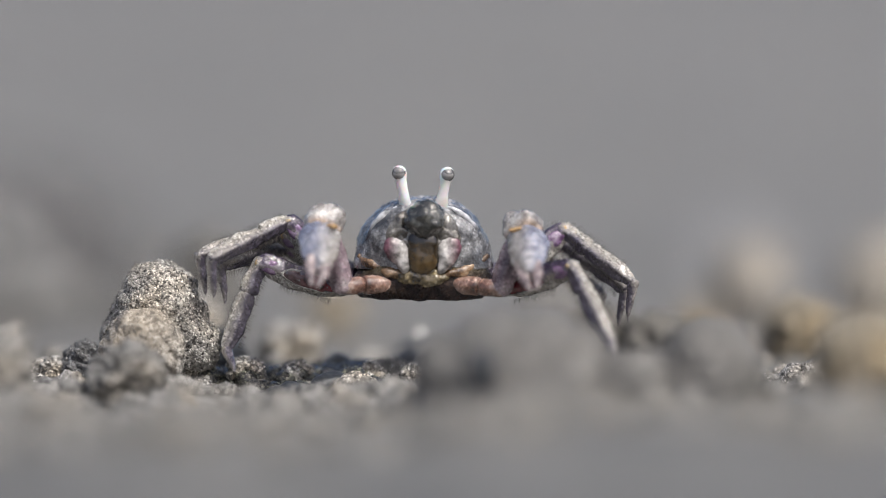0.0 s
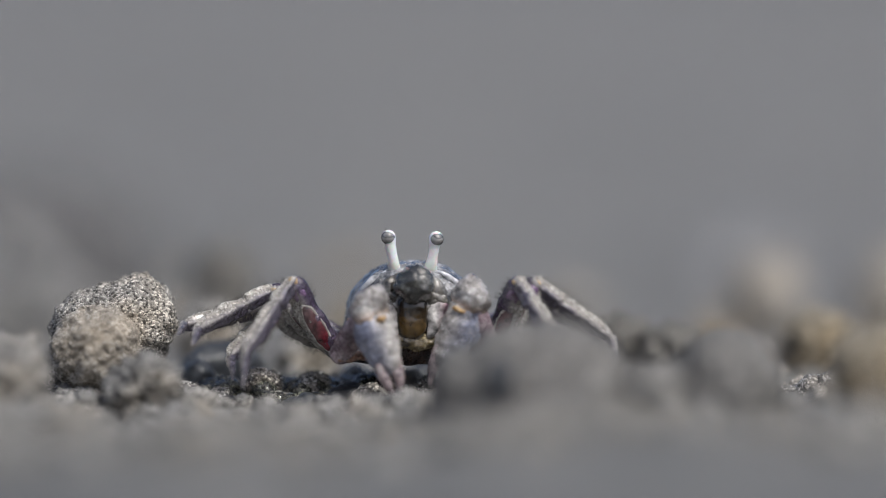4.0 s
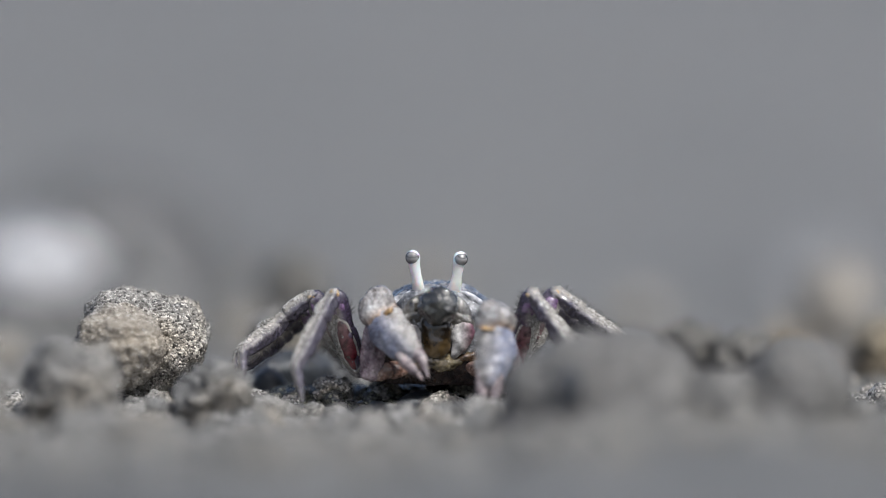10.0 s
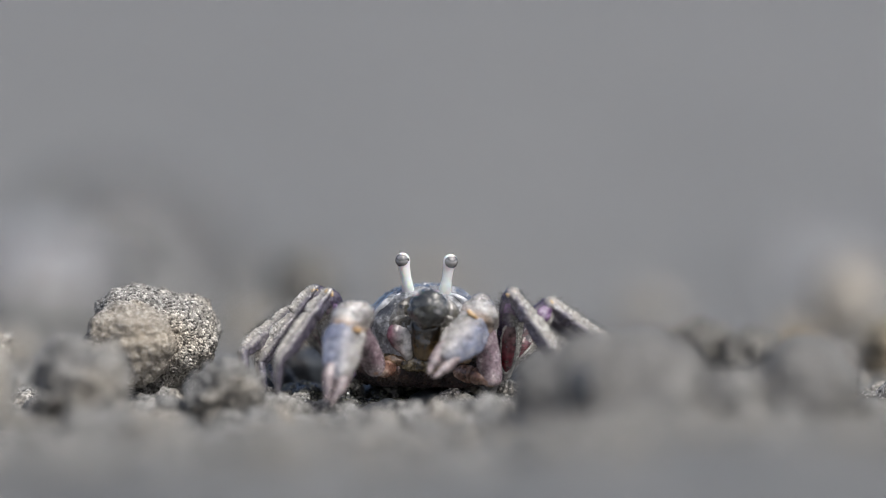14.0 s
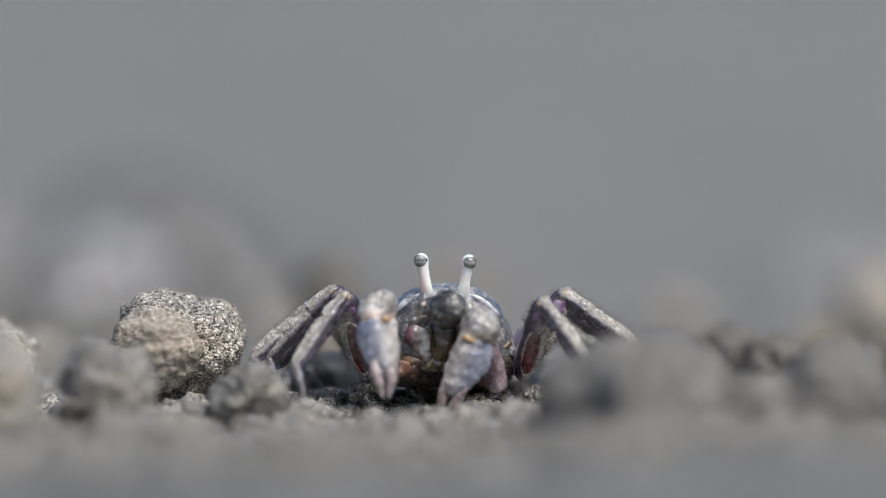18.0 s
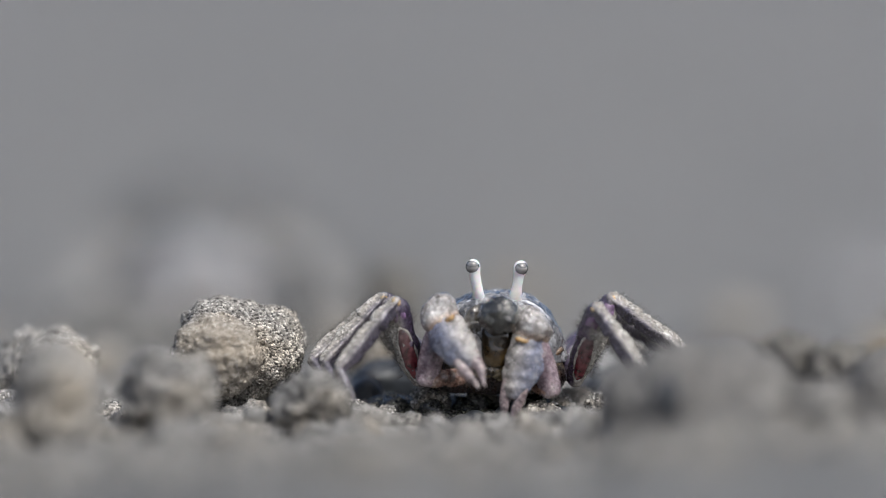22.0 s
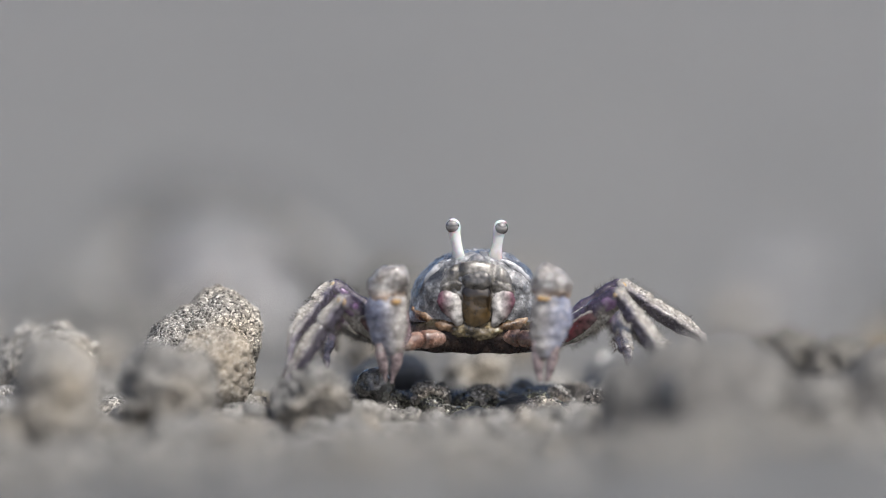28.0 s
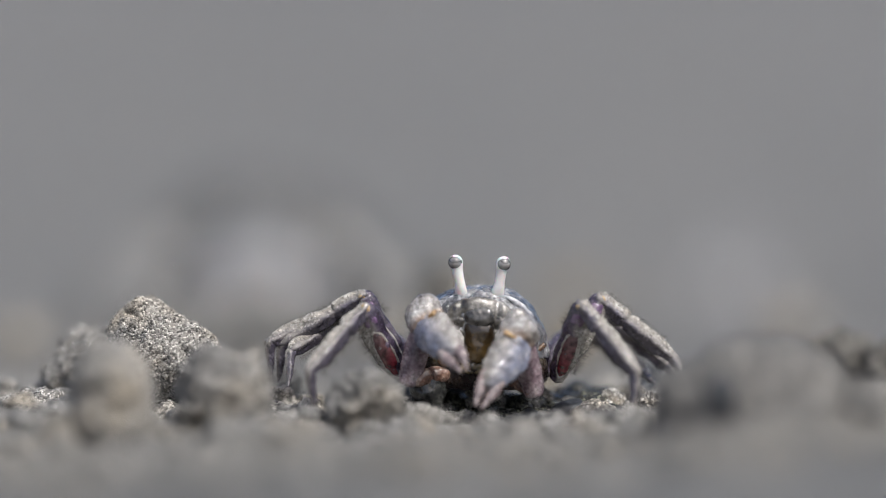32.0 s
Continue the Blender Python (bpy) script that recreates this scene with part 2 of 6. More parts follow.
PALE = wet("white_claw_shell", ((0.84, 0.84, 0.85), (0.87, 0.87, 0.88), (0.9, 0.9, 0.9), (0.92, 0.92, 0.92)), 0.5, 0.25, -1.0, coat=0.3)
FLESH = wet("orange_flesh", ((0.03, 0.015, 0.008), (0.10, 0.055, 0.025), (0.24, 0.145, 0.075), (0.42, 0.31, 0.2)), 0.45, 0.16, 0.02, bumps=0.7)
FINGER = wet("finger", ((0.08, 0.06, 0.062), (0.2, 0.155, 0.16), (0.35, 0.285, 0.28), (0.5, 0.455, 0.43)), 0.7, 0.16, 0.16, bumps=0.8, flesh=0.1, coat=0.6)
WET_MUD = wet("wet_mud_ball", ((0.008, 0.008, 0.008), (0.022, 0.023, 0.021), (0.055, 0.056, 0.05), (0.15, 0.15, 0.135)), 0.7, 0.08, -0.3, bumps=0.5, coat=1.0)
ARM_BASE = wet("arm_base_shell", ((0.06, 0.028, 0.02), (0.19, 0.095, 0.065), (0.35, 0.225, 0.175), (0.62, 0.52, 0.47)), 0.6, 0.09, 0.05, bumps=0.6, flesh=0.15, coat=1.0)
CHIN = wet("chin_skin", ((0.025, 0.018, 0.008), (0.085, 0.064, 0.028), (0.18, 0.14, 0.07), (0.36, 0.31, 0.2)), 0.8, 0.1, 0.12, bumps=0.8, coat=1.0)


def tinted(name, lo_col, hi_col, axis, lo, hi, rough=0.22, mottle=0.35, coat=0.4, flesh=0.0):
    m = Mat(name, rough=rough)
    a = m.mix(m.axis(axis, lo, hi), lo_col, hi_col)
    tone = m.ramp(m.noise(1.4, 5.0), [(0.3, 1.0 - mottle), (0.7, 1.0 + 0.3 * mottle)])
    m.bump(m.noise(3.0, 4.0), 0.06, 0.5)
    m.b.inputs["Coat Weight"].default_value = coat
    m.b.inputs["Coat Roughness"].default_value = 0.08
    if flesh:
        m.b.inputs["Subsurface Weight"].default_value = flesh
        m.b.inputs["Subsurface Scale"].default_value = 0.8 * MM
    return m.done(m.mix(1.0, a, tone, "MULTIPLY"))


MOUTH_PLATE = tinted("mouth_plate", (0.7, 0.67, 0.64), (0.20, 0.09, 0.12), "X", 1.9, 3.0, 0.16, 0.9)
MOUTH_PLATE_L = tinted("mouth_plate_mirrored", (0.20, 0.09, 0.12), (0.7, 0.67, 0.64), "X", -3.0, -1.9, 0.16, 0.9)
MOUTH = tinted("wet_mouth", (0.10, 0.063, 0.022), (0.022, 0.015, 0.009), "Z", 3.8, 6.3, 0.06, 0.8, 1.0)
BUBBLE = tinted("wet_front", (0.04, 0.034, 0.026), (0.13, 0.128, 0.125), "Z", 6.0, 7.6, 0.08, 1.0, 0.9)
STALK = tinted("eye_stalk_white", (0.62, 0.58, 0.55), (0.93, 0.93, 0.92), "Z", 8.6, 9.6, 0.2, 0.1, 0.8, 0.5)
MEMBRANE = tinted("red_membrane", (0.17, 0.014, 0.028), (0.18, 0.115, 0.12), "Z", 1.8, 5.0, 0.16, 1.0, 0.9)
# the ridge's bright highlight painted white, fading to dark lower down
ORBIT = tinted("highlit_ridge", (0.10, 0.10, 0.12), (0.66, 0.67, 0.70), "Z", 6.6, 8.1, 0.14, 0.8, 0.9)
BRISTLE = Mat("bristle", rough=0.5).done((0.06, 0.05, 0.04))
EYE_EDGE = Mat("eye_edge_ring", rough=0.2).done((0.05, 0.047, 0.045))


def glass():
    m = Mat("eye_glass", rough=0.02)
    m.b.inputs["Transmission Weight"].default_value = 0.9
    m.b.inputs["IOR"].default_value = 1.5
    return m.done((0.82, 0.80, 0.78))


EYE_GLASS = glass()


def eye_ball():
    """Grey translucent eye with darker bands across it, under a clear wet skin."""
    m = Mat("eye_ball", rough=0.08, spec=0.8)
    band = m.mix(0.5, m.axis("Z", 10.95, 12.3), m.noise(1.3, 4.0))
    col = m.ramp(band, [(0.25, (0.03, 0.028, 0.027)), (0.38, (0.20, 0.195, 0.19)), (0.48, (0.34, 0.335, 0.33)), (0.55, (0.07, 0.068, 0.066)), (0.62, (0.28, 0.275, 0.27)), (0.75, (0.12, 0.115, 0.11))])
    m.b.inputs["Coat Weight"].default_value = 1.0
    m.b.inputs["Coat Roughness"].default_value = 0.02
    return m.done(col)


EYE_BALL = eye_ball()
GLINT = Mat("sun_glint_gloss", rough=0.12, spec=0.9).done((0.6, 0.6, 0.58))


# ---- mesh helpers, in millimetres ----
def part(name, bm, material, parent=None, label="", smooth=True):
    """Links a bmesh drawn in millimetres as one mesh object."""
    for v in bm.verts:
        v.co *= MM
    me = bpy.data.meshes.new(name)
    bmesh.ops.recalc_face_normals(bm, faces=bm.faces[:])
    bm.to_mesh(me)
    bm.free()
    if smooth:
        me.shade_smooth()
    me.materials.append(material)
    ob = new(name, me)
    ob.parent = parent
    return tagged(ob, label) if label else ob


def loft(rows, seg=16, bm=None, ridge=0.0):
    """A closed tube through sections (x, y, z, half width, half depth)."""
    bm = bm or bmesh.new()
    rings = []
    for x, y, z, a, b in rows:
        ring = []
        for i in range(seg):
            w = 2 * math.pi * i / seg
            k = 1.0 - ridge * abs(math.sin(2 * w)) ** 1.5
            ring.append(bm.verts.new((x + a * k * math.cos(w), y + b * k * math.sin(w), z)))
        rings.append(ring)
    for r, s in zip(rings, rings[1:]):
        for i in range(seg):
            bm.faces.new((r[i], r[(i + 1) % seg], s[(i + 1) % seg], s[i]))
    bm.faces.new(rings[0][::-1])
    bm.faces.new(rings[-1])
    return bm


def tube(rows, seg=14):
    """A closed tube along points (x, y, z, radius)."""
    bm = bmesh.new()
    rows = curve(rows, 6)
    rings = []
    for k, r in enumerate(rows):
        p = Vector(r[:3])
        d = (Vector(rows[min(k + 1, len(rows) - 1)][:3]) - Vector(rows[max(k - 1, 0)][:3])).normalized()
        a = d.orthogonal().normalized() if k == 0 else (a - d * a.dot(d)).normalized()
        b = d.cross(a)
        rings.append([bm.verts.new(p + (a * math.cos(2 * math.pi * i / seg) + b * math.sin(2 * math.pi * i / seg)) * r[3]) for i in range(seg)])
    for r, s in zip(rings, rings[1:]):
        for i in range(seg):
            bm.faces.new((r[i], r[(i + 1) % seg], s[(i + 1) % seg], s[i]))
    bm.faces.new(rings[0][::-1])
    bm.faces.new(rings[-1])
    return bm


def curve(rows, steps=4):
    """Rows of numbers, made denser by a smooth curve through them."""
    rows = [np.array(r, float) for r in rows]
    out = []
    for i in range(len(rows) - 1):
        p0, p1, p2, p3 = rows[max(i - 1, 0)], rows[i], rows[i + 1], rows[min(i + 2, len(rows) - 1)]
        for k in range(steps):
            f = k / steps
            out.append(0.5 * (2 * p1 + (p2 - p0) * f + (2 * p0 - 5 * p1 + 4 * p2 - p3) * f * f + (3 * p1 - p0 - 3 * p2 + p3) * f ** 3))
    out.append(rows[-1])
    return out


def roughen(bm, size, scale, seed=0.0):
    bm.normal_update()
    shift = Vector((seed * 7.3, seed * 3.1, seed * 5.7))
    moves = [(v, v.normal * size * noise.noise(v.co * scale + shift)) for v in bm.verts]
    for v, d in moves:
        v.co += d
    return bm


def beads(bm, size, scale, above):
    """Raises rounded granules on a shell above a height."""
    bm.normal_update()
    for v in bm.verts:
        if v.co.z > above:
            v.co += v.normal * size * max(0.0, 0.55 - noise.voronoi(v.co * scale)[0][0]) * min(1.0, v.co.z - above)
    return bm


def ball(radii, sub=3, at=(0, 0, 0), bm=None):
    bm = bm or bmesh.new()
    made = bmesh.ops.create_icosphere(bm, subdivisions=sub, radius=1.0)["verts"]
    for v in made:
        v.co = Vector((v.co.x * radii[0] + at[0], v.co.y * radii[1] + at[1], v.co.z * radii[2] + at[2]))
    return bm


def hairs(bm, a, b, side, count, length, seed):
    """Bristles along the line from a to b, leaning to one side."""
    rnd = random.Random(seed)
    a, b, side = Vector(a), Vector(b), Vector(side).normalized()
    count *= 2
    for i in range(count):
        p = a.lerp(b, (i + rnd.random()) / count)
        d = (side + Vector((rnd.uniform(-0.35, 0.35), rnd.uniform(-0.5, 0.5), rnd.uniform(-0.4, 0.4)))).normalized()
        tip = p + d * length * rnd.uniform(0.5, 1.2)
        u = d.orthogonal().normalized() * 0.024
        w = d.cross(u)
        ring = [bm.verts.new(p + u), bm.verts.new(p - u * 0.5 + w * 0.87), bm.verts.new(p - u * 0.5 - w * 0.87)]
        top = bm.verts.new(tip)
        for k in range(3):
            bm.faces.new((ring[k], ring[(k + 1) % 3], top))
    return bm


# ---- ground ----
def lines(lo, hi, step, far, grow):
    inner = list(np.arange(lo, hi + step / 2, step))
    left, right, d = [], [], step
    a, b = inner[0], inner[-1]
    while b < far:
        d *= grow
        a, b = a - d, b + d
        left.append(a)
        right.append(b)
    return left[::-1] + inner + right


def relief(x, y):
    """Height of the mud in millimetres: clods round the crab, smoother towards the camera and far off."""
    r = math.hypot(x, y)
    far = 1.0 / (1.0 + (max(r - 60, 0) / 250.0) ** 2)
    near = min(1.0, max(0.0, (y + 46) / 18.0))
    clods = 0.6 + 0.55 * near * near * (3 - 2 * near)
    h = 0.9 * noise.noise(Vector((x * 0.13, y * 0.13, 3.3))) + 0.75 * noise.noise(Vector((x * 0.33, y * 0.33, 9.1)))
    h += 0.34 * noise.noise(Vector((x * 0.9, y * 0.9, 1.7))) + 0.10 * noise.noise(Vector((x * 2.6, y * 2.6, 5.7)))
    swell = 2.0 * noise.noise(Vector((x * 0.075, y * 0.06, 7.7))) * min(1.0, max(0.0, (-y - 26) / 25.0))
    hollow = 0.6 * math.exp(-((x - 0.5) / 8.5) ** 4 - ((y + 5) / 9.5) ** 4)    # dug out by the feeding crab
    hollow += 0.85 * math.exp(-(x / 60) ** 4 - ((y + 11) / 11.0) ** 4)
    return (h * clods + swell - 0.25) * far - hollow - fall(x, y)


def fall(x, y):
    """How far the mud drops from the crab's place towards the camera, in millimetres; less beside the large lumps."""
    f = min(1.0, max(0.0, (-y - 5.0) / 32.0))
    g = min(1.0, max(0.0, (16.0 - x) / 12.0))
    return 2.3 * f * f * (3 - 2 * f) * (0.2 + 0.8 * g * g * (3 - 2 * g))


def make_ground():
    xs = lines(-52, 56, 0.42, 300000, 1.13)
    ys = lines(-20, 24, 0.42, 300000, 1.13)
    verts = [(x * MM, y * MM, relief(x, y) * MM) for y in ys for x in xs]
    n = len(xs)
    faces = [(j * n + i, j * n + i + 1, j * n + n + i + 1, j * n + n + i) for j in range(len(ys) - 1) for i in range(n - 1)]
    me = bpy.data.meshes.new("ground")
    me.from_pydata(verts, [], faces)
    me.shade_smooth()
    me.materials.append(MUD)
    return tagged(new("ground", me), "flat grey wet sandy mud of a tidal flat", "ground", kind="structure")


make_ground()


# ---- pellets ----
def pellet(name, at, radii, material, seed, sub=5, lumps=(), rough=0.13, crack=0.9, turn=(0, 0, 0), label="", sink=0.3, group="sand pellets"):
    """A rolled ball of packed sand. Lumps are further balls (x, y, z, r) melted on to it."""
    bm = bmesh.new()
    deep = fall(at[0], at[1])
    radii = (radii[0], radii[1], radii[2] + deep * 0.5)
    bmesh.ops.create_icosphere(bm, subdivisions=sub, radius=1.0)
    shift = Vector((seed * 3.7, seed * 1.9, seed * 2.3))
    R = Vector(radii)
    for v in bm.verts:
        d = v.co.normalized()
        p = Vector((d.x * R.x, d.y * R.y, d.z * R.z))
        base = p.length
        for lx, ly, lz, lr in lumps:
            c = Vector((lx, ly, lz))
            along = c.dot(d)
            off = (c - d * along).length
            if along > 0 and off < lr:
                reach = along + math.sqrt(lr * lr - off * off)
                base = max(base, reach)
        p = d * base
        gap = max(0.0, 1.0 - 5.0 * abs(noise.noise(d * 1.5 + shift * 2)))
        k = 1.0 - crack * rough * gap + rough * noise.noise(d * 1.7 + shift) + rough * 0.6 * noise.noise(d * 4.1 + shift) + rough * 0.35 * noise.noise(p * 1.4 + shift)
        grain = noise.voronoi(p * (5.2 if sub > 6 else 3.6) + shift)[0][0] if sub >= 5 else 0.3
        v.co = p * k - d * (0.21 * grain - 0.07 + 0.07 * noise.noise(p * 5.5 + shift))
    ob = part(name, bm, material)
    x, y = at[0], at[1]
    z = at[2] if len(at) > 2 else (radii[2] - deep * 0.5) * (1.0 - sink) + relief(x, y) + deep * 0.5
    ob.matrix_world = pose(x * MM, y * MM, z * MM, *turn)
    return tagged(ob, label, "sand pellet", group)


# the pellet that the crab rolls
rolled = pellet("sand_pellet", (0, 0, 5), (4.45, 4.0, 4.45), SAND_MIX, 4.0, 7, rough=0.1, crack=0.6,
                lumps=((-1.9, -3.8, -1.1, 3.8), (1.85, 0.3, 1.75, 3.3), (0.05, 0.2, -2.8, 3.3), (-2.6, 0.3, 0.5, 3.3)), label="large rough grey sand pellet that the crab pushes")
# the one at the crab's mouth, later laid down
chewed = pellet("sand_pellet", (0, 0, 5), (1.72, 1.4, 1.66), WET_MUD, 27, 4, rough=0.13, crack=0.3, label="small dark wet sand pellet from the crab's mouth")

# foreground and background pellets: place, half sizes
pellet("sand_pellet", (18.4, -28), (7.8, 4.8, 6.2), SAND_LUMP, 11, 5, rough=0.09, crack=0.1, sink=0.82, label="large smooth grey mud lump beside the crab")
pellet("sand_pellet", (12.2, -28), (3.1, 3.0, 4.4), SAND_LUMP, 12, 5, crack=0.1, sink=0.8, label="small grey mud lump leaning on a larger one")
pellet("sand_pellet", (27.2, -30), (3.0, 3.0, 1.9), SAND_LUMP, 19, 5, rough=0.16, crack=0.2, label="low grey mud lump on the wet flat")
pellet("sand_pellet", (33.6, -28), (4.7, 4.2, 5.5), SAND_LUMP, 13, 5, rough=0.12, crack=0.1, sink=0.8, label="round grey mud lump on the wet flat")
pellet("sand_pellet", (46.5, -34), (4.6, 4.2, 4.3), SAND_TAN, 14, 5, label="pale tan sand pellet on the wet flat")
pellet("sand_pellet", (42.9, 23), (3.3, 3.0, 3.1), SAND_TAN, 15, 5, rough=0.2, label="crumbly brown sand pellet on the wet flat")
pellet("sand_pellet", (38.9, 26), (2.2, 2.0, 1.9), SAND, 32, 5, rough=0.2, label="small crumbly sand pellet on the wet flat")
pellet("sand_pellet", (25.8, 20), (3.2, 3.0, 3.0), SAND_OLIVE, 16, 5, rough=0.2, label="brown sand pellet behind grey lumps")
pellet("sand_pellet", (30.0, 17), (2.8, 2.6, 2.5), SAND_OLIVE, 33, 5, rough=0.2, label="dull sand pellet behind grey lumps")
pellet("sand_pellet", (39.6, 68), (3.3, 3.6, 4.6), SAND_DRY, 17, 4, label="pale yellowish sand pellet far behind the crab")
pellet("sand_pellet", (51.5, 75), (4.4, 4.4, 5.2), SAND_DRY, 18, 4, label="pale yellowish sand pellet far behind the crab")
pellet("sand_pellet", (-8.6, 62), (2.7, 2.8, 5.6), SAND_OLIVE, 20, 4, label="tall olive grey sand lump far behind the crab")
pellet("sand_pellet", (-37.6, 8), (4.4, 3.8, 3.9), SAND, 21, 5, lumps=((-3.4, 0, -1.2, 2.4),), rough=0.18, label="crumbly sand pellet on the wet flat")
pellet("sand_pellet", (-36.2, -25), (3.7, 3.6, 4.7), SAND, 22, 5, sink=0.6, label="tan sand pellet with a rounded top")
pellet("sand_pellet", (-27.0, -17), (4.1, 3.4, 4.4), SAND_GREY, 23, 5, sink=0.6, lumps=((-1.9, 0, 1.2, 2.4), (1.6, 0, 1.8, 2.6)), rough=0.18, label="crumbling grey sand pellet in front of a large one")
pellet("sand_pellet", (-14.6, -12), (3.1, 2.5, 3.3), SAND_GREY, 24, 5, sink=0.62, lumps=((1.5, 0, 1.2, 1.5), (-2.0, 0, -0.3, 1.8)), rough=0.26, label="low crumbling grey sand pellet before the crab")
pellet("sand_pellet", (-9.6, 25), (2.9, 2.8, 3.4), SAND, 25, 5, label="rough grey sand pellet behind the crab")
# the large pellet's shade on this one is put into its darker material
shoved = pellet("sand_pellet", (-18.6, 1.5), (2.1, 1.7, 2.1), SAND_DARK, 26, 5, rough=0.26, label="crumbly sand pellet, darkened for the shade of a large one")
nudged = pellet("sand_pellet", (-21.4, 1.5), (1.3, 1.2, 1.25), SAND, 34, 5, rough=0.22, label="small crumbly sand pellet on the mud")
pellet("sand_pellet", (-5.0, 1.0), (1.7, 1.3, 1.2), SAND, 28, 5, rough=0.22, label="small crumbly sand pellet on the mud")
pellet("sand_pellet", (-0.6, 2.2), (1.5, 1.2, 1.1), SAND, 35, 5, rough=0.22, label="small dull sand pellet under the crab")
pellet("sand_pellet", (-1.0, 19), (3.0, 2.4, 2.1), SAND, 36, 5, rough=0.2, label="tan sand pellet behind the crab")
pellet("sand_pellet", (5.8, 2.0), (1.4, 1.3, 1.3), SAND, 29, 5, rough=0.22, label="small round sand pellet on the mud")
pellet("sand_pellet", (9.2, 0.5), (1.3, 1.2, 1.2), SAND, 30, 5, rough=0.22, label="small round sand pellet on the mud")
pellet("sand_pellet", (-35.6, 0.5), (1.3, 1.2, 1.1), SAND, 31, 5, rough=0.22, label="small crumbly sand pellet on the mud")

pellet("mud_mound", (-25.8, 122, 4.5), (10.5, 6, 9.0), SAND_DARK, 60, 5, rough=0.1, crack=0.0, label="dark grey mud mound far behind the crabs", group="")
pellet("sand_pellet", (-24.8, 84), (5.6, 3.4, 2.6), SAND_PLAIN, 61, 5, crack=0.2, label="low grey sand pellet before the far crab")
pellet("sand_pellet", (-33.0, 83), (5.2, 3.2, 2.5), SAND_PLAIN, 62, 5, crack=0.2, label="low grey sand pellet before the far crab")
rnd = random.Random(8)
for k in range(26):
    y = rnd.uniform(45, 170)
    x = rnd.uniform(-46, 46) * (1 + y / 1500)
    r = rnd.uniform(1.2, 3.2)
    pellet("sand_pellet", (x, y), (r * rnd.uniform(0.9, 1.3), r, r * rnd.uniform(0.7, 1.0)), rnd.choice((SAND_GREY, SAND, SAND_TAN)), 40 + k, 3,
           label="small sand pellet far off on the flat")


def pebble(at, radii, seed, label):
    bm = ball(radii, 4)
    roughen(bm, 0.5, 0.55, seed)
    roughen(bm, 0.12, 2.0, seed)
    ob = part("pebble", bm, STONE)
    ob.matrix_world = pose(at[0] * MM, at[1] * MM, (at[2] if len(at) > 2 else radii[2] * 0.45 + relief(at[0], at[1])) * MM, 0, 0, seed * 12)
    return tagged(ob, label, "pebble", "dark pebbles")


pebble((-1.6, -2.2), (1.8, 1.1, 0.75), 1, "dark blue black wet pebble on the mud")
pebble((2.7, -0.6), (2.7, 1.3, 1.0), 2, "dark blue black wet pebble on the mud")
pebble((-5.4, 4.5), (1.7, 1.3, 1.7), 7, "dark blue black wet pebble behind the crab's legs")
pebble((-10.6, 6.0), (2.6, 1.6, 2.0), 8, "dark blue black wet pebble behind the crab's legs")
pebble((8.8, 12), (2.0, 1.7, 1.2), 3, "dark slate blue pebble behind the pellets")
pebble((-8.3, 11), (4.6, 2.6, 2.8), 4, "broad dark wet stone behind the crab")
pebble((14.7, -34.6, 2.4), (1.5, 1.1, 2.1), 5, "dark pebble wedged between grey mud lumps")


pebble((9.3, 24.6), (1.7, 1.4, 1.35), 6, "small dark wet pebble behind the crab")
# added glossy discs, tilted so that each mirrors the sun as a glint
for x, y, z in ((10.0, 23.0, 2.2), (16.4, 24.0, 2.1)):
    chip = part("glint_disc", ball((0.27, 0.27, 0.03), 4), GLINT)
    chip.matrix_world = look((x * MM, y * MM, z * MM), ((x + 1.9) * MM, (y - 8.5) * MM, (z + 5.0) * MM))
    tagged(chip, "small disc on the mud, added to mirror a sun glint", "shell chip", "shell chips")


def crumbs(seed, count, mean, spread, least, more, power, material, name, label, lo=-50, hi=52):
    """Loose grains, crumbs or clods on the mud near the crab."""
    rnd = random.Random(seed)
    verts, faces = [], []
    unit = bmesh.new()
    bmesh.ops.create_icosphere(unit, subdivisions=2 if more < 1.2 else 3, radius=1.0)
    uv = [v.co.copy() for v in unit.verts]
    uf = [[v.index for v in f.verts] for f in unit.faces]
    unit.free()
    for k in range(count):
        y = rnd.gauss(mean, spread)
        x = rnd.uniform(lo, hi)
        if noise.noise(Vector((x * 0.18, y * 0.25, 4.4))) < rnd.uniform(-0.5, 0.35):
            continue
        if y < -78:
            continue
        r = least + more * rnd.random() ** power
        z = relief(x, y) + r * (0.4 if r < 0.35 else 0.1)
        s = Vector((rnd.random() * 40, rnd.random() * 40, 0))
        n = len(verts)
        for c in uv:
            q = c * r * (1 + 0.35 * noise.noise(c * 1.5 + s) + (0.22 * noise.noise(c * 4.0 + s) if more >= 1.2 else 0.0))
            verts.append(((x + q.x) * MM, (y + q.y) * MM, (z + q.z * 0.8) * MM))
        faces += [[n + i for i in f] for f in uf]
    me = bpy.data.meshes.new(name)
    me.from_pydata(verts, [], faces)
    me.shade_smooth()
    me.materials.append(material)
    return tagged(new(name, me), label, "sand", kind="stuff")


crumbs(1, 5200, -3, 12, 0.12, 0.95, 7, SAND, "sand_crumbs", "loose sand grains and crumbs strewn over the mud")
crumbs(2, 1000, -25, 8, 0.3, 1.3, 2.8, SAND_GREY, "mud_clods", "half buried grey clods of mud before the crab")
crumbs(4, 1150, -60, 10, 0.5, 1.7, 2.6, SAND_GREY, "mud_clods", "low grey clods of mud on the wet flat")
crumbs(6, 700, -13, 4.0, 0.4, 1.3, 2.0, SAND_GREY, "mud_clods", "rough grey clods of mud before the crab's feet")
